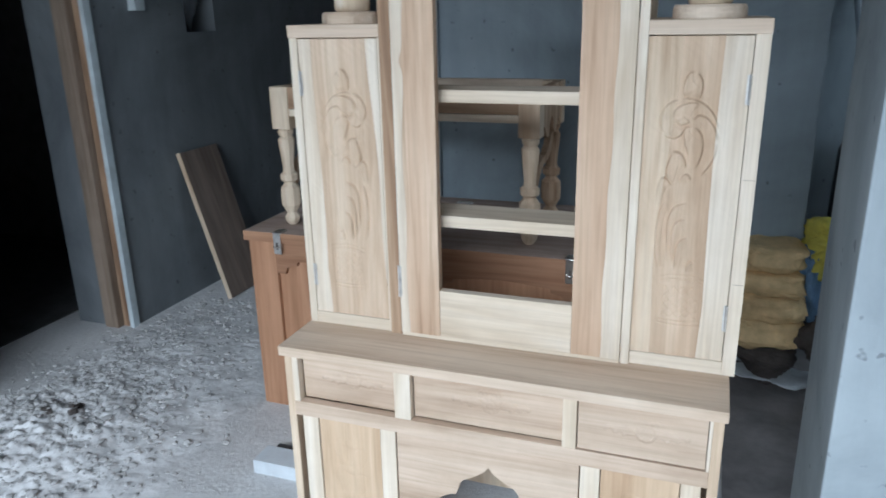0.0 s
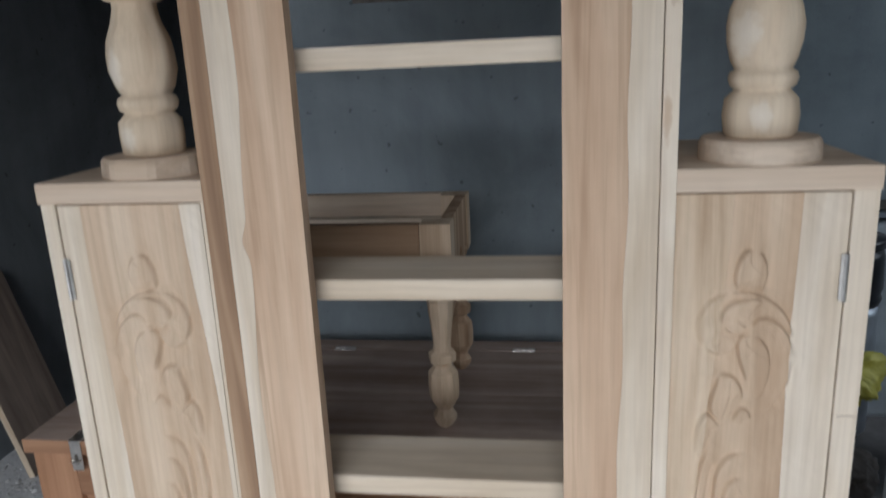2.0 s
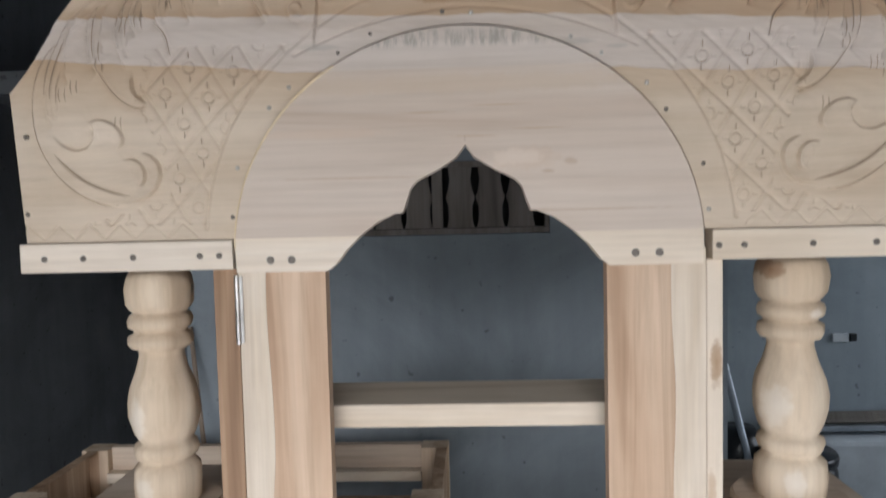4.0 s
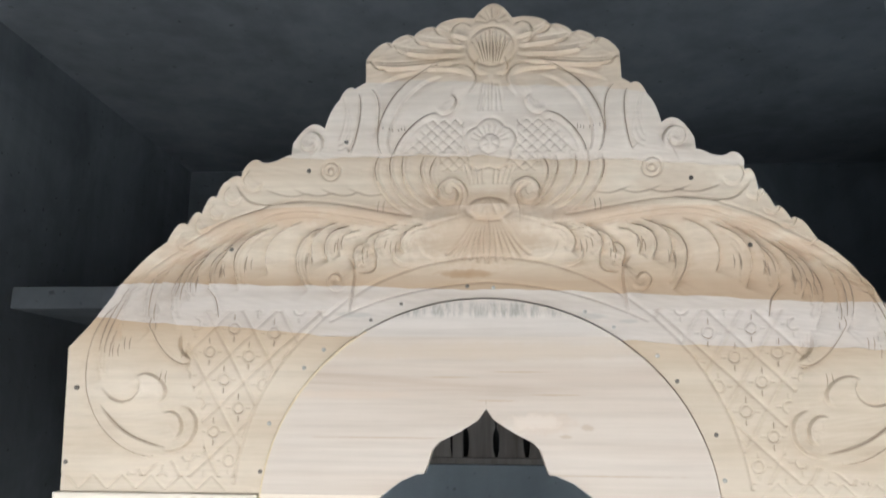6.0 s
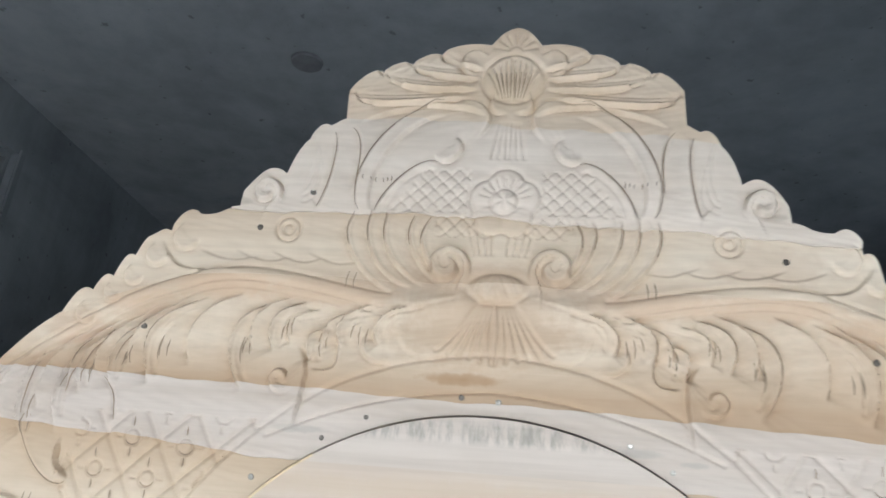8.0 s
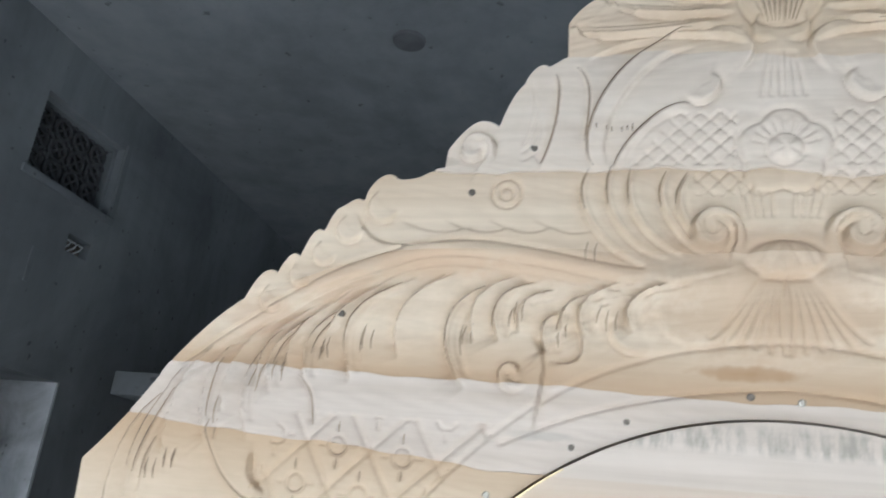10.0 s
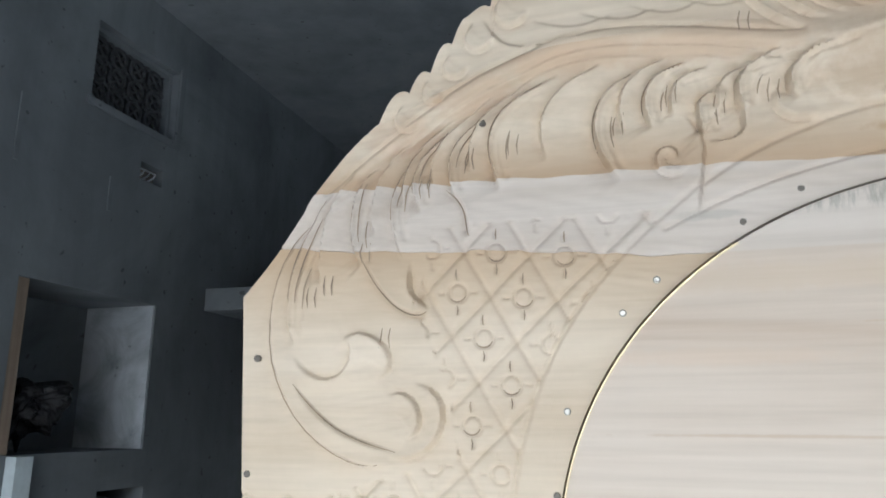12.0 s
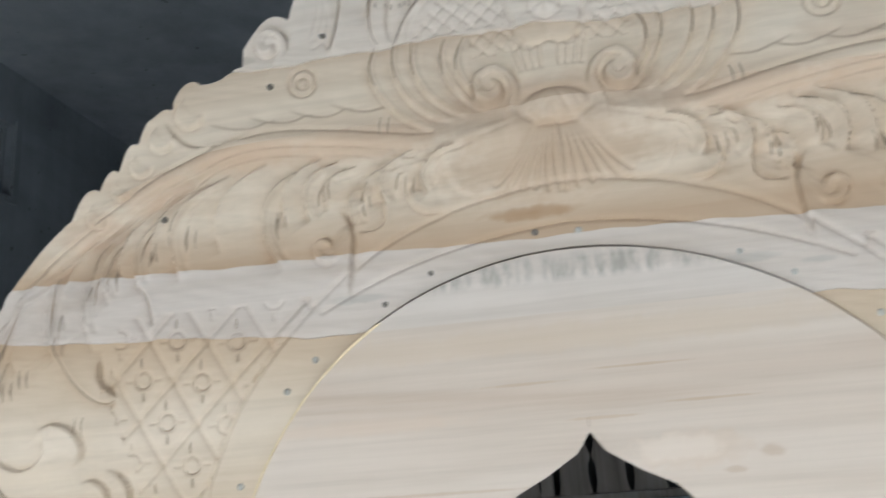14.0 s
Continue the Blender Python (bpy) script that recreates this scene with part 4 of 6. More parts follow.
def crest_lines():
    """Knife lines drawn as dark strokes over the carving, on one side of the middle."""
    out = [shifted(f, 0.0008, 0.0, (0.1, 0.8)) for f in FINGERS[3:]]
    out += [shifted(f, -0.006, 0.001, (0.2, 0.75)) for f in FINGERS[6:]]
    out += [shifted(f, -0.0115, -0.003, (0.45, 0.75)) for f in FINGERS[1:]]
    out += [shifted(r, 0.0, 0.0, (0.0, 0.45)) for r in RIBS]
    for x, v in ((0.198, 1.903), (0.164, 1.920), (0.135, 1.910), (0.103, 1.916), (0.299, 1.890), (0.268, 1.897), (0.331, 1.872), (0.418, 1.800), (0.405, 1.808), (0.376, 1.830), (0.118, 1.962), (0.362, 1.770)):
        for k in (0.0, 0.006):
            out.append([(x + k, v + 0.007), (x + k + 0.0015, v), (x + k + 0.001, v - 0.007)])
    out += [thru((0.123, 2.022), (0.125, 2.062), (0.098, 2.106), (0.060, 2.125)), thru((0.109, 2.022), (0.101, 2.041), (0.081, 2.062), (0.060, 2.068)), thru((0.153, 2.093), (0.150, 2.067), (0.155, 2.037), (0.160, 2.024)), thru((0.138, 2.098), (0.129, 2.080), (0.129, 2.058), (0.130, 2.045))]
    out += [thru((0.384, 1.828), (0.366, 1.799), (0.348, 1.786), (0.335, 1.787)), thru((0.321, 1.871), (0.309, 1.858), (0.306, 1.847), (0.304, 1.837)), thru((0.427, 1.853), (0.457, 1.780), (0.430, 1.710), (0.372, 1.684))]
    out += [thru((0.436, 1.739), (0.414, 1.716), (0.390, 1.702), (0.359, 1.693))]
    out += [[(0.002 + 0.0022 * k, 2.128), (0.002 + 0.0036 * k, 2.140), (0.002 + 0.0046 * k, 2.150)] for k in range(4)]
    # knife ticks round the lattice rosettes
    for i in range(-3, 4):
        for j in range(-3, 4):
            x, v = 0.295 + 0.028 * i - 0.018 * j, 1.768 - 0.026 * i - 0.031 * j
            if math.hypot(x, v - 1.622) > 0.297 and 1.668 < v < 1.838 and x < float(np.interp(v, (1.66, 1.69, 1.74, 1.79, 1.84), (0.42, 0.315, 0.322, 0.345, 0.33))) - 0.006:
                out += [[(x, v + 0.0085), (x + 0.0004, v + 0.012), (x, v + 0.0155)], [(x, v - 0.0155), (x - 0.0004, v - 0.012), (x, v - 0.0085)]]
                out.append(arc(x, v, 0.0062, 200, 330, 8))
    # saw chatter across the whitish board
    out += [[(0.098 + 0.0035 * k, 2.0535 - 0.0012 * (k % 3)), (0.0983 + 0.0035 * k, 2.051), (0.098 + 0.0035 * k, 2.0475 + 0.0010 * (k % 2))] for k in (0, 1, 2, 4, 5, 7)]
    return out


def crest_relief(X0, V):
    """Acanthus, scrolls, lattice and shell work, mirrored about the middle."""
    X = np.abs(X0 - middle(V)) + 0.0008 * np.sin(37 * X0 + 11 * V)
    h = np.zeros(X.shape)
    # lattice panel between the scroll and the arch border
    ring = np.hypot(X, V - 1.622)
    inlat = (ring > 0.283) & (V > 1.662) & (V < 1.845) & (X < np.interp(V, (1.66, 1.69, 1.74, 1.79, 1.84), (0.42, 0.315, 0.322, 0.345, 0.33)))
    det = 0.028 * -0.031 - -0.026 * -0.018
    dx, dv = X - 0.295, V - 1.768
    i = (dx * -0.031 - dv * -0.018) / det
    j = (0.028 * dv - -0.026 * dx) / det
    for w, size in ((i, 0.0335), (j, 0.0355)):
        e = np.abs(w % 1.0 - 0.5) * size
        h -= inlat * (0.0014 * np.exp(-((e / 0.0030) ** 2)) + 0.0012 * np.exp(-((e / 0.0012) ** 2)))
    lx = 0.295 + np.round(i) * 0.028 + np.round(j) * -0.018
    lv = 1.768 + np.round(i) * -0.026 + np.round(j) * -0.031
    d = np.hypot(X - lx, V - lv)
    h -= inlat * 0.0018 * np.exp(-(((d - 0.0062) / 0.0012) ** 2))
    for ax in (np.abs(X - lx), np.abs(V - lv)):
        h -= inlat * 0.0013 * np.exp(-((ax / 0.0011) ** 2)) * ((d > 0.0085) & (d < 0.0145))
    # zigzag along the foot
    foot = (V > 1.647) & (V < 1.6645) & (X > 0.29)
    e = np.abs(((X / 0.034) % 1.0) - 0.5) * 0.034 - (V - 1.647)
    h -= foot * 0.0016 * np.exp(-((e / 0.0016) ** 2))
    # the great C scroll down the outer edge with its volute and leaf lobes
    h = step(h, X, V, thru((0.427, 1.853), (0.457, 1.780), (0.430, 1.710), (0.359, 1.682)), 0.011, -0.0049, 0.0018)
    h = step(h, X, V, thru((0.436, 1.739), (0.414, 1.716), (0.390, 1.702), (0.359, 1.693)), 0.009, 0.0024, 0.0010)
    h = step(h, X, V, thru((0.345, 1.739), (0.325, 1.722), (0.334, 1.697), (0.365, 1.689)), 0.010, 0.0040, 0.0018)
    h = step(h, X, V, thru((0.364, 1.731), (0.346, 1.728), (0.341, 1.712), (0.352, 1.702)), 0.007, 0.0036, 0.0018)
    h = step(h, X, V, thru((0.437, 1.760), (0.411, 1.743), (0.394, 1.753), (0.396, 1.770)), 0.008, 0.0034, 0.0012)
    h = step(h, X, V, thru((0.398, 1.770), (0.376, 1.772), (0.362, 1.757), (0.371, 1.741)), 0.009, 0.0034, 0.0012)
    h = step(h, X, V, thru((0.384, 1.828), (0.366, 1.799), (0.348, 1.786), (0.335, 1.787)), 0.008, -0.0052, 0.0018)
    h = step(h, X, V, thru((0.346, 1.822), (0.347, 1.803), (0.341, 1.795), (0.335, 1.788)), 0.006, 0.0043, 0.0018)
    h = step(h, X, V, thru((0.321, 1.871), (0.309, 1.858), (0.306, 1.847), (0.304, 1.837)), 0.006, -0.0038, 0.0022)
    # main stem and the sweeping leaf above the arch
    stem = thru((0.030, 1.945), (0.108, 1.946), (0.188, 1.959), (0.258, 1.952), 20) + thru((0.258, 1.952), (0.305, 1.936), (0.350, 1.910), (0.412, 1.866), 20)[1:]
    d = near(X, V, stem, 0.045)
    h += 0.0050 * np.exp(-((d / 0.0105) ** 2))
    for k in (-0.0085, -0.0030, 0.0090):
        h = cut(h, X, V, [(a, b + k) for a, b in stem[5:]], 0.0016, 0.0018)
    h = step(h, X, V, thru((0.022, 1.953), (0.074, 1.938), (0.111, 1.923), (0.150, 1.899)), 0.012, 0.0012)
    for f in FINGERS:
        h = step(h, X, V, f, 0.0100, -0.0080 if f[0][0] < 0.29 else -0.0062, 0.0016)
        h = cut(h, X, V, shifted(f, -0.0080, 0.0, (0.15, 0.9)), 0.0022, 0.0016)
        h = cut(h, X, V, shifted(f, -0.0042, -0.002, (0.25, 0.85)), 0.0014, 0.0014)
        h = cut(h, X, V, shifted(f, -0.0115, -0.003, (0.35, 0.80)), 0.0014, 0.0012)
    for f, g in zip(FINGERS[1:], FINGERS[2:]):
        between = [((a + c) / 2, (b + d) / 2 + 0.004) for (a, b), (c, d) in zip(f, g)]
        h = step(h, X, V, between[:14], 0.0090, -0.0066, 0.0006)
    h = step(h, X, V, thru((0.160, 1.906), (0.150, 1.888), (0.151, 1.868), (0.155, 1.838)), 0.008, 0.0040, 0.0008)
    h = step(h, X, V, arc(0.171, 1.879, 0.0135, -150, 200, 24, 0.004), 0.006, 0.0043, 0.0016)
    h = step(h, X, V, thru((0.147, 1.888), (0.129, 1.889), (0.125, 1.900), (0.129, 1.914)), 0.006, 0.0041, 0.0016)
    h = step(h, X, V, thru((0.104, 1.918), (0.106, 1.905), (0.096, 1.896), (0.081, 1.897)), 0.007, -0.0041, 0.0016)
    h = step(h, X, V, thru((0.077, 1.926), (0.072, 1.908), (0.052, 1.900), (0.030, 1.912)), 0.009, -0.0011, 0.0005)
    for k in range(4):
        h = cut(h, X, V, bez((0.060 + 0.018 * k, 1.940), (0.080 + 0.018 * k, 1.934), (0.098 + 0.018 * k, 1.930), (0.112 + 0.016 * k, 1.926)), 0.0016, 0.0016)
    # fan under the boss
    for k in range(6):
        h = cut(h, X, V, bez((0.002 + 0.0026 * k, 1.946), (0.004 + 0.0042 * k, 1.930), (0.005 + 0.0058 * k, 1.916), (0.002 + 0.0088 * k, 1.898 + 0.0018 * k)), 0.0017, 0.0022)
    h += 0.0026 * np.exp(-(((X / 0.026) ** 2 + ((V - 1.922) / 0.026) ** 2) ** 2))
    # shell: double-cut ribs falling to a pair of volutes beside the boss
    for r in RIBS:
        h = step(h, X, V, r, 0.0080, -0.0048, 0.0020)
        h = cut(h, X, V, shifted(r, -0.0050, 0.0, (0.0, 0.9)), 0.0017, 0.0008)
    h = step(h, X, V, arc(0.0435, 1.976, 0.0205, 215, -270, 36, 0.0060), 0.0080, -0.0066, 0.0016)
    h += 0.0030 * np.exp(-((np.hypot(X - 0.0435, V - 1.976) / 0.017) ** 4))
    for k in range(4):
        h = cut(h, X, V, [(0.006 + 0.005 * k, 1.988), (0.007 + 0.0065 * k, 2.008)], 0.0013, 0.0016)
    boss = np.hypot(X / 1.9, V - 1.959)
    h += 0.0050 * np.exp(-((boss / 0.0115) ** 4)) - 0.0026 * np.exp(-(((boss - 0.0128) / 0.0020) ** 2))
    h -= (boss < 0.010) * 0.0010 * np.clip(np.sin(X * 700 + V * 300), 0, 1)
    hatch0 = (X > 0.010) & (X < 0.056) & (V > 2.002) & (V < 2.020)
    # eyes at the shoulders
    d = np.hypot(X - 0.1815, V - 2.004)
    for r in (0.0045, 0.0105):
        h -= 0.0026 * np.exp(-(((d - r) / 0.0014) ** 2))
    # the curled discs at the ends of the whitish board
    h = step(h, X, V, arc(0.2080, 2.0365, 0.0165, 230, -200, 34, 0.0045), 0.0070, -0.0050, 0.0016)
    # scalloped leaves along the sloping edge
    for cu, cvv, r in ((0.351, 1.926, 0.014), (0.331, 1.944, 0.012), (0.314, 1.960, 0.013), (0.296, 1.978, 0.015), (0.273, 1.995, 0.017)):
        h = step(h, X, V, arc(cu - 0.002, cvv - 0.001, r * 0.72, 70, -170, 16, r * 0.66), 0.006, -0.0032, 0.0014)
    h = step(h, X, V, thru((0.291, 1.990), (0.275, 1.970), (0.250, 1.965), (0.205, 1.968)), 0.008, 0.0029, 0.0010)
    for k in range(4):
        h = step(h, X, V, thru((0.258 - 0.032 * k, 1.984), (0.240 - 0.032 * k, 1.977), (0.222 - 0.03 * k, 1.975), (0.204 - 0.03 * k, 1.980)), 0.007, 0.0013, 0.0005)
    # upper panel: great arcs, leaf edges, cross-hatching and flower
    h = step(h, X, V, thru((0.123, 2.020), (0.125, 2.062), (0.098, 2.106), (0.052, 2.127)), 0.006, 0.0038, 0.0012)
    h = step(h, X, V, thru((0.112, 2.020), (0.113, 2.058), (0.090, 2.095), (0.056, 2.112)), 0.006, -0.0032, 0.0008)
    h = step(h, X, V, thru((0.052, 2.127), (0.028, 2.124), (0.017, 2.110), (0.030, 2.087)), 0.006, 0.0035, 0.0010)
    h = step(h, X, V, thru((0.064, 2.075), (0.050, 2.069), (0.040, 2.080), (0.047, 2.090)), 0.006, -0.0043, 0.0014)
    h = step(h, X, V, thru((0.109, 2.020), (0.101, 2.041), (0.081, 2.062), (0.060, 2.068)), 0.006, 0.0032, 0.0012)
    h = cut(h, X, V, thru((0.101, 2.022), (0.094, 2.040), (0.078, 2.055), (0.062, 2.060)), 0.0014, 0.0010)
    h = step(h, X, V, thru((0.153, 2.093), (0.150, 2.067), (0.155, 2.037), (0.161, 2.024)), 0.006, -0.0035, 0.0012)
    h = step(h, X, V, thru((0.138, 2.100), (0.129, 2.080), (0.129, 2.058), (0.130, 2.040)), 0.006, -0.0035, 0.0012)
    for k in range(3):
        h = cut(h, X, V, thru((0.170 - 0.004 * k, 2.090 - 0.012 * k), (0.166 - 0.003 * k, 2.070 - 0.010 * k), (0.168 - 0.003 * k, 2.052 - 0.008 * k), (0.172, 2.040 - 0.006 * k)), 0.0013, 0.0010)
    hatch = ((X > 0.030) & (X < 0.100 - 0.75 * (V - 2.02)) & (V > 2.022) & (V < 2.062)) | hatch0
    for w in (X + 1.1 * V, X - 1.1 * V):
        e = np.abs((w / 0.0135 + 0.5) % 1.0 - 0.5) * 0.0135
        h -= hatch * 0.0014 * np.exp(-((e / 0.0016) ** 2))
    d = np.hypot(X, V - 2.032)
    a = np.arctan2(V - 2.032, X)
    petal = 0.0300 * (0.84 + 0.16 * np.abs(np.cos(2.5 * (a - math.pi / 2))))
    inside = d < petal
    h = np.where(inside, 0.0036 * np.sqrt(np.clip(1 - (d / np.maximum(petal, 1e-4)) ** 2, 0, 1)) * (0.55 + 0.45 * np.abs(np.cos(2.5 * (a - math.pi / 2)))), h)
    h -= (d < 0.040) * 0.0016 * np.exp(-(((d - petal) / 0.0018) ** 2))
    h += 0.0026 * np.exp(-((d / 0.0095) ** 4)) - 0.0017 * np.exp(-(((d - 0.0110) / 0.0015) ** 2))
    for k in range(5):
        q = radians(18 + 18 * k)
        h = cut(h, X, V, [(0.0135 * math.cos(q), 2.032 + 0.0135 * math.sin(q)), (0.021 * math.cos(q), 2.032 + 0.021 * math.sin(q))], 0.0011, 0.0016)
    for k in range(3):
        h = cut(h, X, V, [(0.001 + 0.006 * k, 2.072), (0.0015 + 0.003 * k, 2.104)], 0.0015, 0.0014)
    # crown: leaf lobes fanning from the middle flower
    leaves = (
        thru((0.026, 2.156), (0.042, 2.158), (0.056, 2.164), (0.067, 2.171)),
        thru((0.028, 2.147), (0.052, 2.147), (0.078, 2.151), (0.093, 2.161)),
        thru((0.028, 2.138), (0.062, 2.135), (0.098, 2.139), (0.119, 2.153)),
        thru((0.024, 2.128), (0.070, 2.124), (0.112, 2.121), (0.145, 2.131)),
    )
    for n, f in enumerate(leaves):
        h = step(h, X, V, f, 0.0075, 0.0050, 0.0012)
        for dx, dv, w in ((0.004, 0.0045, 0.0010), (0.007, 0.0085, 0.0007)):
            h = cut(h, X, V, shifted(f, dx, dv, (0.25, 0.95)), 0.0015, w + 0.0006)
    for cu, cvv in ((0.060, 2.168), (0.084, 2.158), (0.108, 2.149), (0.134, 2.131)):
        h = step(h, X, V, thru((cu + 0.007, cvv + 0.003), (cu + 0.003, cvv - 0.004), (cu - 0.004, cvv - 0.008), (cu - 0.012, cvv - 0.008)), 0.006, 0.0036, 0.0010)
    # the small fan that tops it
    d = np.hypot(X, V - 2.172)
    h += 0.0030 * np.exp(-((d / 0.0190) ** 4))
    for k in range(4):
        q = radians(90 - 24 * k)
        h = cut(h, X, V, [(0.006 * math.cos(q), 2.172 + 0.006 * math.sin(q)), (0.019 * math.cos(q), 2.172 + 0.019 * math.sin(q))], 0.0013, 0.0020)
    h = step(h, X, V, arc(0.034, 2.163, 0.0125, 150, -100, 18), 0.005, -0.0034, 0.0012)
    h = step(h, X, V, thru((0.020, 2.110), (0.050, 2.120), (0.090, 2.118), (0.132, 2.102)), 0.008, 0.0041, 0.0010)
    d = np.hypot(X / 1.20, V - 2.147)
    h += 0.0055 * np.exp(-((d / 0.0200) ** 4)) - 0.0034 * np.exp(-(((d - 0.0222) / 0.0022) ** 2))
    for k in range(5):
        h = cut(h, X, V, [(0.001 + 0.0022 * k, 2.128), (0.001 + 0.0036 * k, 2.142), (0.001 + 0.0052 * k, 2.162 - 0.0022 * k)], 0.0014, 0.0026)
    h = step(h, X, V, thru((0.014, 2.134), (0.018, 2.126), (0.016, 2.118), (0.002, 2.114)), 0.005, -0.0041, 0.0012)
    # border round the arch
    h -= 0.0020 * np.exp(-(((ring - 0.2825) / 0.0018) ** 2)) * (V > 1.655)
    # a shaved flat strip that rises to the crown of the arch
    h = cut(h, X, V, bez((0.176, 1.833), (0.120, 1.860), (0.060, 1.874), (0.0, 1.876)), 0.0014, 0.0018)
    return h + 0.00010 * np.sin(210 * X0 + 40 * np.sin(31 * V)) * np.sin(170 * V)


crest = part("crest_rail", one_box(-0.4755, -0.2415, 0.0005, 0.030, 1.612, 1.6435), SAP_X, D, "pale rail under the carved crest")
part("rail_end", one_box(0.2655, 0.4940, 0.0005, 0.030, 1.612, 1.6435), SAP_X, crest, "pale rail under the carved crest")
XS = np.linspace(-0.4685, 0.4885, 760)
LINE_A = ((-0.48, 1.840), (-0.44, 1.8372), (-0.316, 1.8283), (-0.18, 1.8180), (0.155, 1.8110), (0.29, 1.8060), (0.41, 1.8034), (0.49, 1.802))
LINE_B = ((-0.48, 1.879), (-0.404, 1.8763), (-0.26, 1.8745), (-0.155, 1.8715), (0.169, 1.8636), (0.303, 1.8555), (0.41, 1.8525), (0.49, 1.851))
LINE_C = ((-0.48, 1.880), (-0.40, 1.900), (-0.35, 1.925), (-0.30, 1.945), (-0.25, 1.960), (-0.12, 1.9635), (0.14, 1.9615), (0.27, 1.957), (0.32, 1.942), (0.37, 1.921), (0.42, 1.896), (0.49, 1.876))
LINE_D = ((-0.30, 2.0165), (-0.12, 2.0205), (0.02, 2.0175), (0.15, 2.0115), (0.30, 2.004))
LINE_E = ((-0.15, 2.1085), (-0.05, 2.1060), (0.10, 2.0985), (0.17, 2.090))


def joint(knots, wander):
    """A glue line between two boards: its slope by knots, and a slight wander."""
    xs, vs = [k[0] for k in knots], [k[1] for k in knots]
    return lambda x: float(np.interp(x, xs, vs)) + wander * (math.sin(31 * x + 70 * vs[0]) + 0.6 * math.sin(83 * x + 150 * vs[0]) + 0.4 * math.sin(190 * x))


FOOT, A, B, C, E, F, CAP = (lambda x: 1.6445), joint(LINE_A, 0.0011), joint(LINE_B, 0.0008), joint(LINE_C, 0.0004), joint(LINE_D, 0.0013), joint(LINE_E, 0.0016), (lambda x: 2.30)
BANDS = ((FOOT, A, CARVED, 0.0, "tan board carved with lattice"), (A, B, WHITISH, 0.0008, "whitish board in the crest"), (B, C, BLUSH, 0.0, "pinkish-tan board carved with acanthus leaves"), (C, E, CREAM, 0.0, "cream board carved with a shell"), (E, F, WHITE_TOP, 0.0016, "whitish board carved with arcs"), (F, CAP, CROWN, 0.0008, "tan crowning board carved as a leaf fan"))


def runs(xs, lo, hi):
    """The stretches of xs over which a board has any height."""
    out, now = [], []
    for x in xs:
        if hi(x) - lo(x) > 1e-4:
            now.append(x)
        elif now:
            out.append(now)
            now = []
    return [r for r in out + [now] if len(r) > 2]


for below, above, material, proud, label in BANDS:
    lo = lambda x, below=below: max(below(x), arch_top(x))
    hi = lambda x, above=above: min(above(x) - 0.0002, skyline(x))
    place = lambda x, v, out, proud=proud: crest_place(x, v, out + proud if out > -0.02 else out)
    tall = max(hi(x) - lo(x) for x in XS)
    for run in runs(XS, lo, hi):
        board("carved_board", sheet(run, lo, hi, max(24, int(tall / 0.00125)), crest_relief, place, 0.022), material, crest, label)


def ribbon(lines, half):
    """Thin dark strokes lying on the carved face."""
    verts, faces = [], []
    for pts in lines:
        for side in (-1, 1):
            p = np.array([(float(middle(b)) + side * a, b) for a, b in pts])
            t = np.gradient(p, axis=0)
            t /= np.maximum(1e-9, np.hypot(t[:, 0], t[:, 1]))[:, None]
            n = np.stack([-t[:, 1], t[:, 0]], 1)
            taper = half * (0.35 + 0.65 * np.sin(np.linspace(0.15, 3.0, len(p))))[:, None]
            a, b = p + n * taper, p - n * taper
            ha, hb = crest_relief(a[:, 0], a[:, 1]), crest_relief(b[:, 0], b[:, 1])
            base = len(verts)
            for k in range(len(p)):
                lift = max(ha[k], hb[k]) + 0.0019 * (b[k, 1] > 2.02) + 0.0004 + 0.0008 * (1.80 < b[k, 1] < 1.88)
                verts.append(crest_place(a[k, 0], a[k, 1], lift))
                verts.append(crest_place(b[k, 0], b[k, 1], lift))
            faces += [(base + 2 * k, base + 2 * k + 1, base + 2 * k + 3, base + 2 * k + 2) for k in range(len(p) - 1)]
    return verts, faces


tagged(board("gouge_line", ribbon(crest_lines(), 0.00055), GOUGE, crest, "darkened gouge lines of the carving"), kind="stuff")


def door_head_relief(X, V):
    return 0.0003 * np.sin(90 * V + 8 * np.sin(7 * X)) + 0.0002 * np.sin(230 * V)


def door_lo(x):
    return foil(x, 1.738, 0.130, 0.150) if abs(x - C0) < 0.150 else 1.608


XD = np.linspace(-0.2385, 0.2605, 420)


def head(x):
    u = (x - C0 + 0.001) / 0.2483
    return 1.622 + 0.2340 * math.sqrt(max(0.0, 1 - u * u)) if abs(u) < 1 else 1.6



for v0, v1, material in ((1.60, 1.645, SAP_X), (1.645, 1.815, HEADWOOD), (1.815, 1.88, STAINED)):
    lo = lambda x, v0=v0: max(v0, door_lo(x))
    hi = lambda x, v1=v1: min(v1, head(x))
    for run in runs(XD, lo, hi):
        board("arched_head", sheet(run, lo, hi, 30, door_head_relief, lambda x, v, out: (x, 0.003 - LEAN * (v - 1.61) - out, v), 0.022), material, gate, "arched head board with a cusped cut-out")

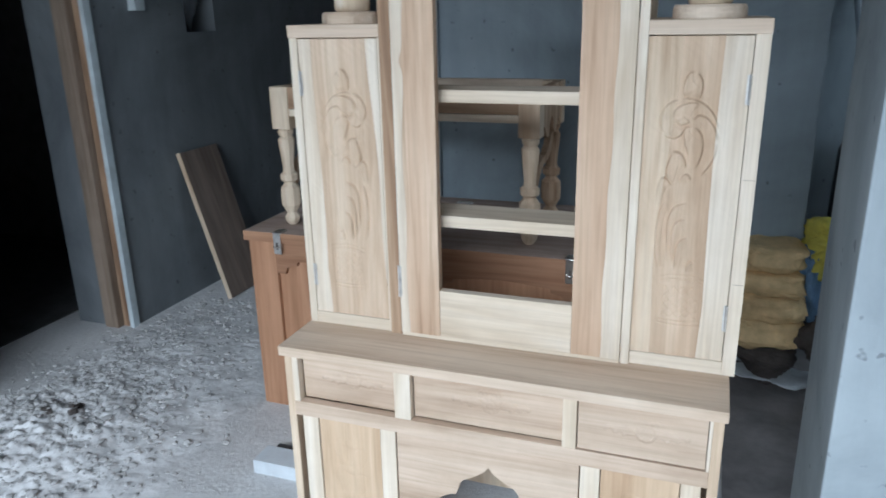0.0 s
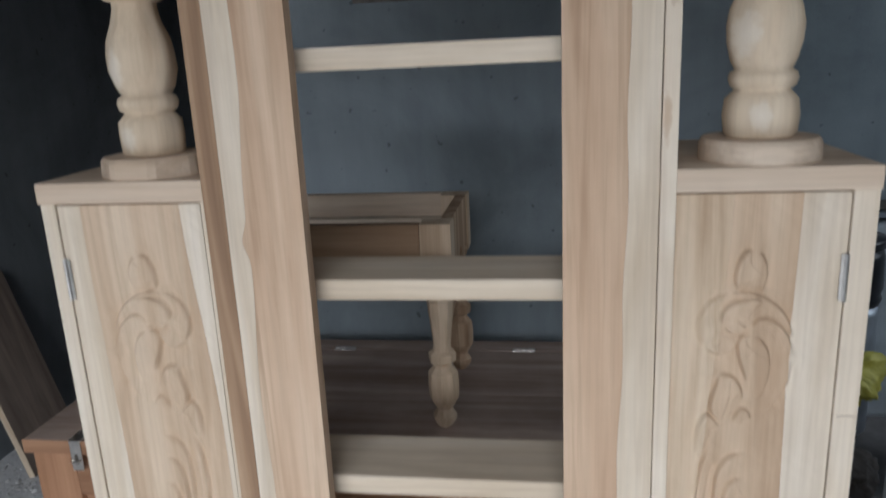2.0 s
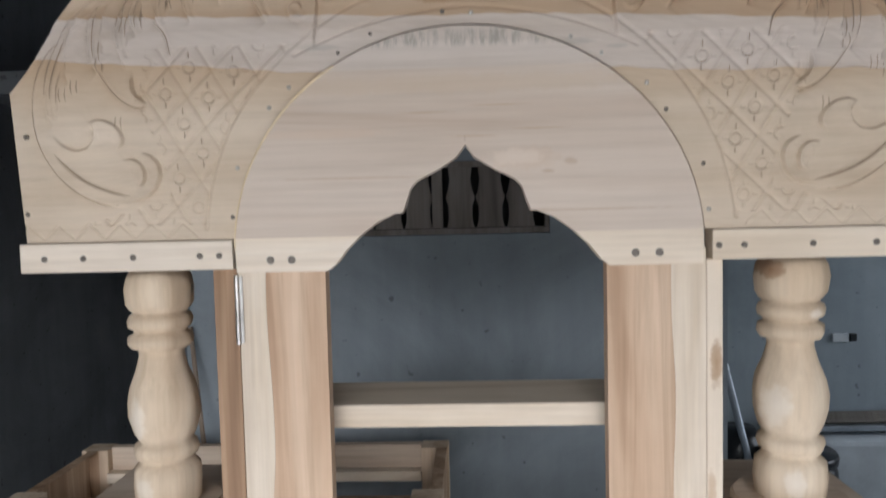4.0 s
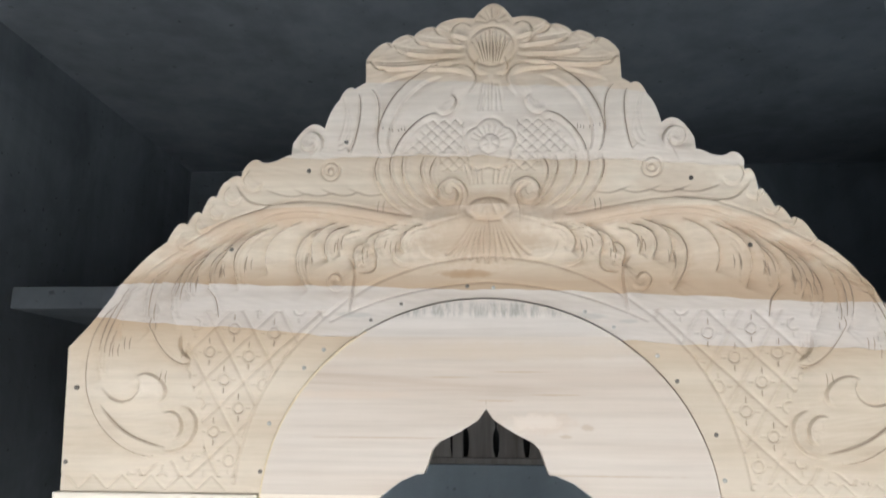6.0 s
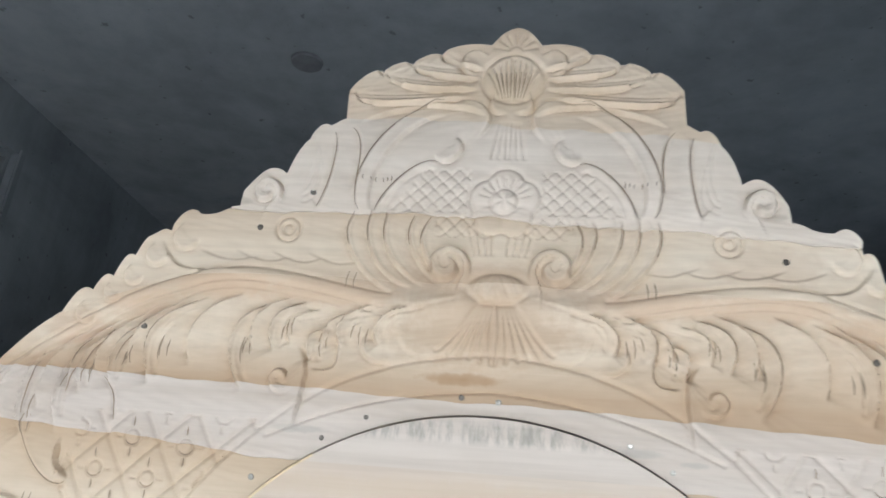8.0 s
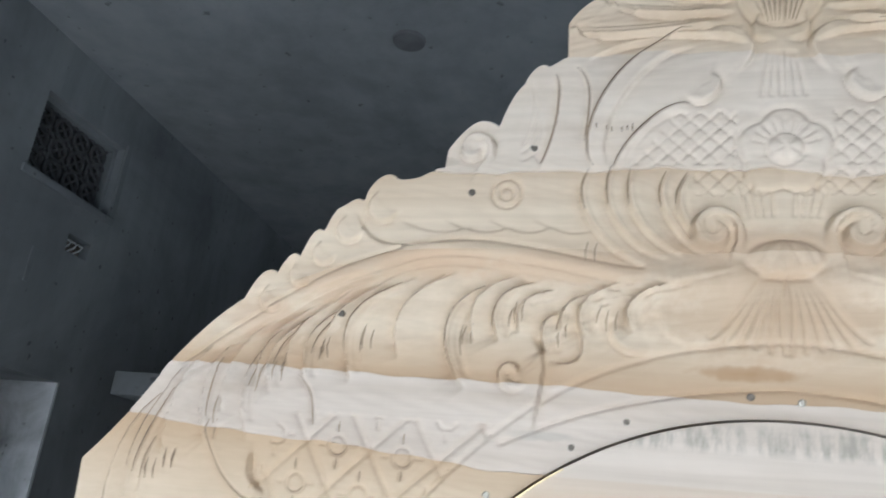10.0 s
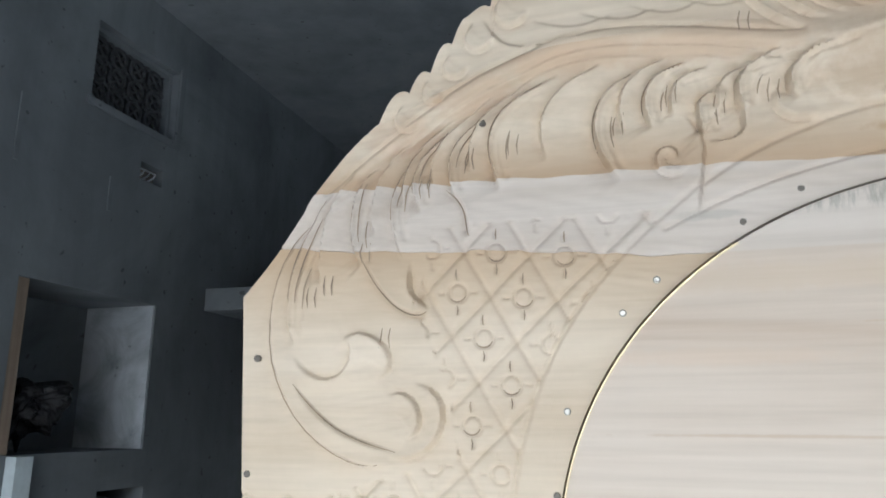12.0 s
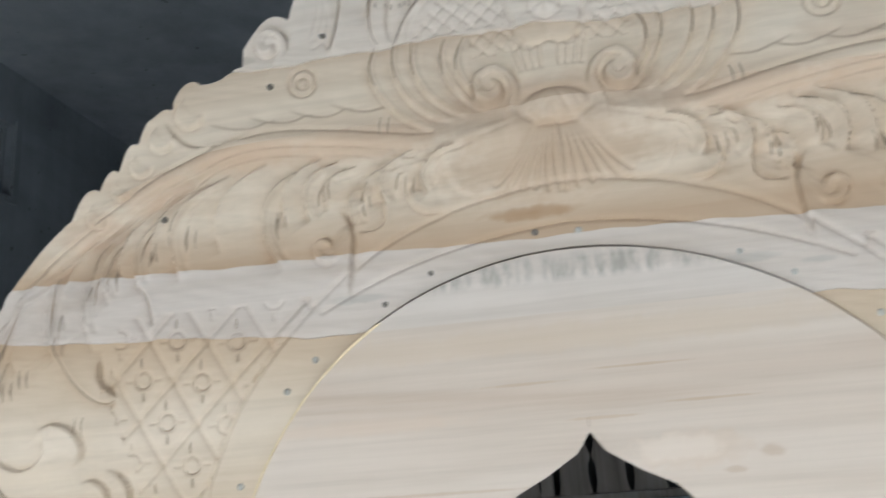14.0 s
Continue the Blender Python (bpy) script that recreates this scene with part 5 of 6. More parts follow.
# golden metallic strip added to imitate the door head's lit edge along its arch
verts, faces = [], []
for k in range(61):
    a = radians(122 + 55 * k / 60)
    for r in (-0.0011, 0.0):
        x, v = C0 - 0.001 + (0.2484 + r) * math.cos(a), 1.622 + (0.2341 + r) * math.sin(a)
        for out in (0.0012, -0.02):
            verts.append((x, 0.003 - LEAN * (v - 1.61) - out, v))
    if k:
        b = 4 * k
        faces += [(b - 4, b, b + 2, b - 2), (b - 3, b - 1, b + 3, b + 1), (b - 4, b - 3, b + 1, b), (b - 2, b + 2, b + 3, b - 1)]
board("arch_edge", (verts, faces), LIT_EDGE, gate, "thin golden strip added for the lit edge of the arch")

part("pencil_line", one_box(C0 - 0.0002, C0 + 0.0002, 0.0026, 0.0035, 1.7405, 1.747, bevel=0, m=Matrix.Translation((0, -LEAN * 0.155 - 0.0002, 0)) @ Matrix.Translation((0, 0, 1.765)) @ Matrix.Rotation(math.atan(LEAN), 4, "X") @ Matrix.Translation((0, 0, -1.765))), GOUGE, gate, "faint pencilled centre line")

# screws in the rail and round the arch


def screw(x, v, r, place, material, parent):
    bm = bmesh.new()
    px, py, pz = place(x, v, 0.0)
    lathe(bm, 0, 0, ((-0.002, r), (0.0006, r), (0.001, r * 0.7)), 10)
    bmesh.ops.transform(bm, matrix=Matrix.Translation((px, py, pz)) @ Matrix.Rotation(radians(90), 4, "X"), verts=bm.verts)
    return part("screw", bm, material, parent)


flat = lambda x, v, out: (x, -0.0002, v)
for x in (-0.448, -0.405, -0.350, -0.277, -0.256, 0.272, 0.298, 0.368, 0.432, 0.475):
    screw(x, 1.627, 0.0032, flat, DARK_STEEL, crest)
for x in (-0.201, -0.178, 0.186, 0.211):
    screw(x, 1.621, 0.0042, lambda x, v, out: (x, 0.0015, v), DARK_STEEL, gate)
for k, (x, v) in enumerate(((-0.171, 1.801), (-0.193, 1.781), (-0.231, 1.720), (-0.084, 1.852), (0.119, 1.843), (-0.010, 1.871), (0.019, 1.869), (-0.240, 1.668), (0.196, 1.795), (0.216, 1.768), (0.255, 1.712), (0.262, 1.665), (0.150, 1.826), (-0.118, 1.834))):
    screw(x, v, 0.0024, crest_place, DARK_STEEL if k in (3, 5, 7, 9, 10, 13) else SCREW_STEEL, crest)
for x, v in ((-0.280, 1.914), (-0.192, 2.004), (-0.149, 2.037), (0.239, 1.990), (0.300, 1.915), (-0.456, 1.758), (-0.464, 1.676), (0.478, 1.760)):
    screw(x, v, 0.0026, lambda x, v, out: crest_place(x, v, max(0.0, float(crest_relief(np.array([x]), np.array([v]))[0]))), DARK_STEEL, crest)

# ---- behind the dresser: chest, table frame, boards ----
chest = thing("chest", (-0.42, 0.83, 0.0), "reddish-brown timber storage chest with steel hasps", "chest")
CX0, CX1, CY0, CY1 = -1.02, 0.175, 0.545, 1.13
body = part("front_panel", one_box(CX0 + 0.01, CX1 - 0.01, CY0 + 0.016, CY0 + 0.028, 0.06, 0.60), RED_Z, chest)
part("side_panel", one_box(CX0, CX0 + 0.025, CY0 + 0.028, CY1, 0.03, 0.612), RED_Z, chest)
part("side_panel", one_box(CX1 - 0.025, CX1, CY0 + 0.028, CY1, 0.03, 0.612), RED_Z, chest)
part("back_panel", one_box(CX0 + 0.025, CX1 - 0.025, CY1 - 0.02, CY1, 0.03, 0.612), RED_X, chest)
part("bottom_board", one_box(CX0 + 0.025, CX1 - 0.025, CY0 + 0.028, CY1 - 0.02, 0.04, 0.06), RED_X, chest)
for a, b in ((CX0, CX0 + 0.10), (-0.475, -0.375), (CX1 - 0.10, CX1)):
    part("front_stile", one_box(a, b, CY0, CY0 + 0.027, 0.0, 0.612, bevel=0.003), RED_Z, chest)
part("bottom_rail", one_box(CX0 + 0.10, CX1 - 0.10, CY0 + 0.001, CY0 + 0.027, 0.03, 0.14, bevel=0.003), RED_X, chest)


def brow(a, b):
    """A top rail with a stepped, curved lower edge over each panel."""
    def lo(x):
        u = min(x - a, b - x)
        if u < 0.03:
            return 0.500
        if u < 0.075:
            return 0.500 + 0.026 * math.sqrt(max(0, 1 - ((0.075 - u) / 0.045) ** 2)) + 0.006
        return 0.545 + 0.012 * math.sin(min(1, (u - 0.075) / 0.2) * math.pi / 2)
    return lo


for a, b in ((CX0 + 0.1005, -0.4755), (-0.3745, CX1 - 0.1005)):
    board("top_rail", sheet(np.linspace(a, b, 120), brow(a, b), lambda x: 0.612, 6, lambda X, V: np.zeros(X.shape), panel_at(CY0 + 0.001), 0.025), RED_X, chest, "top rail with a curved brow")
lid = part("lid", one_box(CX0 - 0.008, CX1 + 0.006, CY0 - 0.012, 0.80, 0.6125, 0.645, bevel=0.003), DUSTY, chest, "dusty brown planked lid")
part("lid_board", one_box(CX0 - 0.008, CX1 + 0.004, 0.8015, 1.066, 0.6125, 0.6448, bevel=0.003), DUSTY, lid, "dusty brown lid board")
part("lid_edge", one_box(CX0 - 0.010, CX1 + 0.008, CY0 - 0.015, CY0 - 0.0125, 0.6125, 0.645, bevel=0.001), RED_X, lid)
part("fixed_strip", one_box(CX0 - 0.008, CX1 + 0.006, 1.069, CY1 + 0.01, 0.6125, 0.645, bevel=0.003), DUSTY, chest)


def hasp(x):
    y = CY0 - 0.016
    h = part("hasp", one_box(x - 0.016, x + 0.016, y - 0.001, y + 0.045, 0.6455, 0.6475, bevel=0.0006), STEEL, chest, "steel hasp with its staple")
    part("strap", one_box(x - 0.013, x + 0.013, y - 0.003, y - 0.001, 0.575, 0.6475, bevel=0.0008), STEEL, h)
    part("slot", one_box(x - 0.004, x + 0.004, y - 0.0036, y - 0.003, 0.590, 0.615, bevel=0), DARK_STEEL, h)
    bm = bmesh.new()
    tube(bm, [(x + 0.010 * math.cos(a), y - 0.004 - 0.010 * math.sin(a), 0.600) for a in (0, 0.6, 1.2, 1.8, 2.4, 3.14)], 0.0025, 8)
    part("staple", bm, STEEL, h)
    for dx in (-0.009, 0.009):
        for dy in (0.012, 0.032):
            bm = bmesh.new()
            lathe(bm, x + dx, y + dy, ((0.6475, 0.0035), (0.6486, 0.0033), (0.649, 0.002)), 8)
            part("screw", bm, DARK_STEEL, h)


hasp(-0.900)
hasp(0.060)
for x in (-0.430, 0.069):
    h = part("lid_hinge", one_box(x - 0.030, x + 0.030, 1.058, 1.078, 0.6455, 0.6475, bevel=0.0006), STEEL, chest, "small steel lid hinge")
    for k in (-0.018, 0.0, 0.018):
        part("knuckle", tube(bmesh.new(), [(x + k - 0.007, 1.0675, 0.649), (x + k + 0.007, 1.0675, 0.649)], 0.004, 8), STEEL, h)

# a table frame without its top stands on the chest
table = thing("table_frame", (-0.49, 0.74, 0.6455), "unfinished timber table frame with turned legs and no top", "table")
LEG = ((0.6455, 0.011), (0.650, 0.015), (0.662, 0.022), (0.674, 0.024), (0.684, 0.018), (0.690, 0.0155), (0.698, 0.020), (0.715, 0.0285), (0.745, 0.030), (0.775, 0.0285), (0.786, 0.019), (0.792, 0.017), (0.800, 0.026), (0.818, 0.027), (0.826, 0.018), (0.84, 0.0165), (0.87, 0.019), (0.91, 0.023), (0.935, 0.0245), (0.945, 0.018), (0.952, 0.022), (0.962, 0.024), (0.970, 0.019))
for x in (-0.905, -0.088):
    for y in (0.645, 0.952):
        leg = part("leg", lathe(bmesh.new(), x, y, [(z, 1.12 * r) for z, r in LEG], 8), MIX_Z if y < 0.7 else STREAK, table, "turned faceted leg")
        part("leg_block", one_box(x - 0.031, x + 0.033, y - 0.028, y + 0.028, 0.970, 1.105, bevel=0.002), MIX_Z, leg)
part("front_rail", one_box(-0.873, -0.120, 0.620, 0.644, 1.036, 1.104, bevel=0.002), BROWN_X, table, "brown front rail")
part("front_strip", one_box(-0.873, -0.120, 0.622, 0.664, 1.012, 1.0345, bevel=0.001), SAP_X, table, "pale batten behind the front rail")
part("back_rail", one_box(-0.873, -0.120, 0.945, 0.968, 1.020, 1.107, bevel=0.002), MIX_X, table)
part("back_strip", one_box(-0.873, -0.120, 0.915, 0.9445, 1.028, 1.052, bevel=0.002), SAP_X, table, "pale batten along the back rail")


def wavy(x):
    return 0.975 + 0.020 * math.cos((x - 0.798) * 58) * (1 if abs(x - 0.798) < 0.11 else 0.4) + 0.018 * (abs(x - 0.798) < 0.03)


for x, t in ((-0.9185, -1), (-0.0585, 1)):
    board("side_rail", sheet(np.linspace(0.6735, 0.9235, 80), wavy, lambda v: 1.105, 6, lambda X, V: np.zeros(X.shape), lambda a, v, out, x=x, t=t: (x + t * out, a, v), 0.024), STREAK, table, "scalloped side rail")

for x in (-0.905, -0.088):
    bm = bmesh.new()
    rows = [(0.676 + 0.245 * u, 0.800 + 0.150 * u + 0.020 * math.sin(u * 6.283), 0.020 + 0.008 * math.cos(u * 6.283)) for u in [k / 16 for k in range(17)]]
    quads = [[bm.verts.new((x + dx, y, z + dz)) for dx, dz in ((-0.010, -w), (0.010, -w), (0.010, w), (-0.010, w))] for y, z, w in rows]
    for a, b in zip(quads, quads[1:]):
        for k in range(4):
            bm.faces.new((a[k], a[(k + 1) % 4], b[(k + 1) % 4], b[k]))
    bm.faces.new(list(reversed(quads[0])))
    bm.faces.new(quads[-1])
    part("curved_brace", bm, STREAK, table, "curved brace between two legs")

# a board leaning on the west wall
bm = one_box(-0.011, 0.011, -0.14, 0.14, 0, 0.735, bevel=0.002)
plank = solid("leaning_board", bm, wood("grey_brown_board", (0.28, 0.22, 0.18), (0.22, 0.17, 0.14), (0.16, 0.12, 0.10), "z", 0.85), "grey-brown board leaning against the wall", "board")
plank.matrix_world = Matrix.Translation((-1.742, 1.50, 0.002)) @ Matrix.Rotation(radians(-16.0), 4, "Y")
edge = bmesh.new()
box(edge, -0.012, 0.012, -0.1425, -0.1402, 0.0, 0.737, bevel=0.0005)
me = bpy.data.meshes.new("edge_band")
edge.to_mesh(me)
edge.free()
me.materials.append(MIX_Z)
ob = new("edge_band", me)
ob.parent = plank
tagged(ob, "pale strip along one edge")

solid("offcut", one_box(-0.815, -0.50, 0.16, 0.245, 0.0, 0.045, bevel=0.002), WHITE_PLASTIC, "whitish timber offcut on the floor by the dresser", "offcut")
solid("offcut", one_box(-0.80, -0.47, 0.262, 0.285, 0.0, 0.03, bevel=0.002), NEAR_BLACK, "thin dark strip behind the whitish offcut", "offcut")
solid("standing_batten", one_box(-0.655, -0.632, 1.335, 1.365, 0.0, 1.72, bevel=0.002), PALE_PAINT, "pale painted batten standing against the wall", "batten")
solid("leaning_stick", tube(bmesh.new(), [(-0.70, 1.16, 0.655), (-0.83, 1.36, 1.33)], 0.007, 8), FRAME_WOOD, "thin dark stick leaning on the wall", "stick")

# ---- west wall: door frame, niche, vents ----
door_1 = thing("door_1", (LEFT - 0.12, 1.0, 0.0), "weathered timber door frame in the dark doorway", "door frame", kind="structure")
part("jamb", one_box(LEFT - 0.295, LEFT - 0.13, 0.925, 0.9695, 0, 2.115, bevel=0.004), WALL, door_1, "cement-greyed outer jamb")
part("jamb", one_box(LEFT - 0.128, LEFT - 0.055, 0.905, 0.9695, 0, 2.115, bevel=0.004), FRAME_WOOD, door_1)
part("stop", one_box(LEFT - 0.052, LEFT - 0.012, 0.940, 0.9695, 0, 2.115, bevel=0.002), STREAK, door_1)
part("jamb", one_box(LEFT - 0.295, LEFT - 0.055, 0.0205, 0.075, 0, 2.115, bevel=0.004), FRAME_WOOD, door_1)
part("lintel", one_box(LEFT - 0.295, LEFT - 0.055, 0.076, 0.904, 2.06, 2.1195, bevel=0.004), FRAME_WOOD, door_1)
part("edge_trim", one_box(LEFT - 0.010, LEFT + 0.012, 0.930, 0.968, 0, 2.12, bevel=0.002), PALE_PAINT, door_1, "pale blue-white painted arris")
part("post", one_box(LEFT + 0.002, LEFT + 0.040, 1.185, 1.245, 1.35, 1.612, bevel=0.002), PALE_PAINT, door_1, "pale block under the niche")


def grille(name, y0, y1, z0, z1, label):
    g = thing(name, (LEFT - 0.06, (y0 + y1) / 2, z0), label, "vent", kind="structure")
    for a, b, c, d in ((y0 + 0.001, y1 - 0.001, z0 + 0.001, z0 + 0.02), (y0 + 0.001, y1 - 0.001, z1 - 0.02, z1 - 0.001), (y0 + 0.001, y0 + 0.02, z0 + 0.0205, z1 - 0.0205), (y1 - 0.02, y1 - 0.001, z0 + 0.0205, z1 - 0.0205)):
        part("frame", one_box(LEFT - 0.09, LEFT - 0.03, a, b, c, d, bevel=0.002), WALL, g)
    cols, rows = 4, 3
    for i in range(cols):
        for j in range(rows):
            cy, cz = y0 + 0.02 + (i + 0.5) * (y1 - y0 - 0.04) / cols, z0 + 0.02 + (j + 0.5) * (z1 - z0 - 0.04) / rows
            bm = bmesh.new()
            r = 0.037
            tube(bm, [(LEFT - 0.06, cy + r * math.cos(a * math.pi / 8), cz + r * math.sin(a * math.pi / 8)) for a in range(17)], 0.010, 6)
            part("ring", bm, VENT_GREY, g)
            bm = bmesh.new()
            tube(bm, [(LEFT - 0.062, cy - 0.05, cz - 0.043), (LEFT - 0.062, cy + 0.05, cz + 0.043)], 0.007, 6)
            tube(bm, [(LEFT - 0.058, cy - 0.05, cz + 0.043), (LEFT - 0.058, cy + 0.05, cz - 0.043)], 0.007, 6)
            part("cross", bm, VENT_GREY, g)
    for a, b, c, d in ((y0 - 0.02, y1 + 0.03, z0 - 0.03, z0 - 0.002), (y1 + 0.002, y1 + 0.03, z0 - 0.001, z1 + 0.02)):
        part("surround", one_box(LEFT + 0.0005, LEFT + 0.010, a, b, c, d, bevel=0.003), WALL, g)


grille("vent_1", *VENT, "cast ornamental vent block high in the wall")
# niche lining, shelf slab edge and the black bag on it
# the niche's lit side gets its brightness from a paler base colour
solid("niche_reveal", one_box(LEFT - 0.298, LEFT - 0.004, NICHE[1] - 0.008, NICHE[1] - 0.001, NICHE[2] + 0.001, NICHE[3] - 0.001, bevel=0), plaster("lit_reveal_render", (0.58, 0.61, 0.64), (0.30, 0.32, 0.34), (0.74, 0.76, 0.78), 0.9, 5.0), "patchy side of the niche, painted pale as lit", "reveal", kind="structure")
# near-black panel paints the shade at the left of the niche back
solid("niche_dark_panel", one_box(LEFT - 0.299, LEFT - 0.285, NICHE[0] + 0.001, NICHE[0] + 0.23, NICHE[2] + 0.001, NICHE[3] - 0.09, bevel=0), NEAR_BLACK, "near-black panel painting the shaded left of the niche back", "hatch", kind="structure")


niche_frame = solid("niche_frame", one_box(LEFT - 0.11, LEFT - 0.006, NICHE[0] + 0.001, NICHE[0] + 0.045, NICHE[2] + 0.001, NICHE[3] - 0.001, bevel=0.003), FRAME_WOOD, "brown timber upright at the side of the niche", "frame", kind="structure")


def crumple(cx, cy, z0, rx, ry, h, seed, rough=0.25, n=5, flat=0.5, square=1.0):
    """A slumped, creased bag: a subdivided ball pushed about by noise, flat underneath."""
    bm = bmesh.new()
    bmesh.ops.create_icosphere(bm, subdivisions=n, radius=1.0)
    off = Vector((seed * 3.1, seed * 1.7, seed * 5.3))
    for v in bm.verts:
        p = v.co.copy()
        if square < 1:
            p = Vector([math.copysign(abs(c) ** square, c) for c in p])
        big = noise.noise(p * 1.4 + off)
        crease = abs(noise.noise(p * 3.5 + off * 2)) + 0.5 * abs(noise.noise(p * 8 + off))
        k = 1 + rough * big - rough * 0.55 * crease
        x, y, z = p.x * k, p.y * k, p.z * k
        z = (z + 1) / 2
        z = max(0.0, z ** flat if z > 0 else 0)
        v.co = Vector((cx + rx * x, cy + ry * y, z0 + h * z))
    return bm


solid("black_bag", crumple(LEFT - 0.13, 1.345, NICHE[2] + 0.001, 0.12, 0.145, 0.22, 4, 0.7, 5), BLACK_FILM, "crumpled shiny black plastic bag in the wall niche", "bag", smooth=True)
solid("junk_bundle", crumple(LEFT - 0.10, 1.66, SMALL[2] + 0.001, 0.09, 0.085, 0.215, 9, 0.5, 4), GALV, "crumpled grey bundle in the small wall recess", "bundle", smooth=True)
box_1 = thing("junction_box", (LEFT - 0.03, 1.66, 2.56), "open metal junction box with wires in the wall", "junction box")
part("case", one_box(LEFT - 0.045, LEFT - 0.04, 1.602, 1.718, 2.562, 2.623, bevel=0), DARK_STEEL, box_1)
for k in range(3):
    y = 1.625 + 0.03 * k
    part("wire", tube(bmesh.new(), [(LEFT - 0.04, y, 2.575), (LEFT - 0.018, y + 0.008, 2.59), (LEFT - 0.016, y + 0.015, 2.605), (LEFT - 0.035, y + 0.01, 2.615)], 0.0035, 6), WHITE_PLASTIC, box_1)
for y, z0, z1 in ((1.07, 2.45, 2.66), (1.455, 2.40, 2.52)):
    solid("conduit_patch", one_box(LEFT + 0.0005, LEFT + 0.0045, y, y + 0.018, z0, z1, bevel=0.001), WALL, "pale mortar patch along a chased conduit", "patch", kind="structure")
solid("ceiling_fan_box", lathe(bmesh.new(), -0.745, 1.45, ((TOP - 0.012, 0.048), (TOP - 0.010, 0.053), (TOP - 0.001, 0.055)), 20), plain("ceiling_box_grey", (0.12, 0.125, 0.135), 0.9), "round open fan box in the ceiling", "fan box", smooth=False)

# back wall vent with carved flat balusters
vent = thing("vent_2", (-0.09, BACK + 0.05, 1.585), "dark timber vent of flat carved balusters", "vent", kind="structure")
VX0, VX1, VZ0, VZ1 = -0.419, 0.237, 1.586, 1.799
DARK_TIMBER = wood("dark_vent_timber", (0.36, 0.33, 0.30), (0.29, 0.26, 0.235), (0.21, 0.18, 0.16), "z", 0.85)
for a, b, c, d in ((VX0, VX1, VZ0, VZ0 + 0.018), (VX0, VX1, VZ1 - 0.016, VZ1), (VX0, VX0 + 0.055, VZ0 + 0.0185, VZ1 - 0.0165), (VX1 - 0.012, VX1, VZ0 + 0.0185, VZ1 - 0.0165), (-0.105, -0.075, VZ0 + 0.0185, VZ1 - 0.0165)):
    part("frame", one_box(a, b, BACK + 0.006, BACK + 0.06, c, d, bevel=0.002), DARK_TIMBER, vent)
# added board, its near-black colour painting the unlit space between the balusters
part("backing", one_box(VX0 + 0.001, VX1 - 0.001, BACK + 0.10, BACK + 0.115, VZ0 + 0.001, VZ1 - 0.001, bevel=0), NEAR_BLACK, vent, "near-black board for the unlit space behind the balusters")


def vase(z):
    u = (z - VZ0 - 0.0185) / (VZ1 - VZ0 - 0.035)
    return 0.0345 + 0.008 * math.exp(-(((u - 0.50) / 0.09) ** 2)) + 0.006 * math.exp(-((u / 0.09) ** 2)) - 0.004 * math.exp(-(((u - 0.80) / 0.10) ** 2))


for x in (-0.322, -0.233, -0.146, -0.022, 0.066, 0.155):
    bm = bmesh.new()
    zs = [VZ0 + 0.0185 + k * (VZ1 - VZ0 - 0.035) / 28 for k in range(29)]
    quads = [[bm.verts.new((x + s * vase(z), y, z)) for s, y in ((-1, BACK + 0.012), (1, BACK + 0.012), (1, BACK + 0.030), (-1, BACK + 0.030))] for z in zs]
    for a, b in zip(quads, quads[1:]):
        for k in range(4):
            bm.faces.new((a[k], a[(k + 1) % 4], b[(k + 1) % 4], b[k]))
    part("baluster", bm, DARK_TIMBER, vent)

# ---- the recess: sacks, drum, pole, bucket, planks ----


def sack(name, cx, cy, z0, rx, ry, h, seed, material, label, rough=0.3, category="sack", group=""):
    return solid(name, crumple(cx, cy, z0, rx, ry, h, seed, rough, 5, 0.42), material, label, category, group, smooth=True)


low = sack("sack", 0.655, 1.25, 0.0, 0.115, 0.11, 0.17, 2, CLOTH_BROWN, "dark dusty sack on the floor by the wall", 0.25)
tan = thing("sack", (0.645, 1.25, 0.15), "folded tan woven sacks of shavings stacked on a dark sack", "sack")
for k, (dx, w, z, t) in enumerate(((0.0, 0.128, 0.150, 0.13), (0.008, 0.120, 0.250, 0.12), (-0.006, 0.126, 0.345, 0.11), (0.004, 0.112, 0.435, 0.11))):
    part("fold", crumple(0.645 + dx, 1.25, z, w * 0.93, 0.105, t * 0.9, 21 + k, 0.20, 5, 0.8, 0.45), CLOTH_TAN, tan, "", True)
blue = sack("sack", 0.775, 1.28, 0.12, 0.055, 0.085, 0.42, 7, CLOTH_BLUE, "blue plastic sack beside the tan one", 0.35)
brown = sack("sack", 0.90, 1.22, 0.0, 0.15, 0.15, 0.31, 3, CLOTH_BROWN, "dark brown jute sack sagging on the floor", 0.4)
gold = sack("sack", 0.905, 1.24, 0.27, 0.135, 0.10, 0.36, 6, CLOTH_YELLOW, "yellow printed woven sack, half empty", 0.85)
for k in range(5):
    bar = one_box(-0.035, 0.035, -0.001, 0.001, -0.006, 0.006, bevel=0)
    me = bpy.data.meshes.new("print_bar")
    bmesh.ops.transform(bar, matrix=Matrix.Translation((0.02 - 0.004 * k, -0.088, 0.08 + 0.034 * k)) @ Matrix.Rotation(radians(-14), 4, "Y"), verts=bar.verts)
    bar.to_mesh(me)
    bar.free()
    me.materials.append(INK)
    ob = new("print_bar", me)
    ob.parent = gold
small = sack("sack", 0.945, 1.02, 0.0, 0.07, 0.10, 0.11, 11, CLOTH_YELLOW, "small yellow printed bag on the floor", 0.5)
sack("rag", 0.72, 1.36 - 0.11, 0.0, 0.16, 0.09, 0.035, 12, WHITE_PLASTIC, "whitish plastic scrap on the floor", 0.5, "scrap")

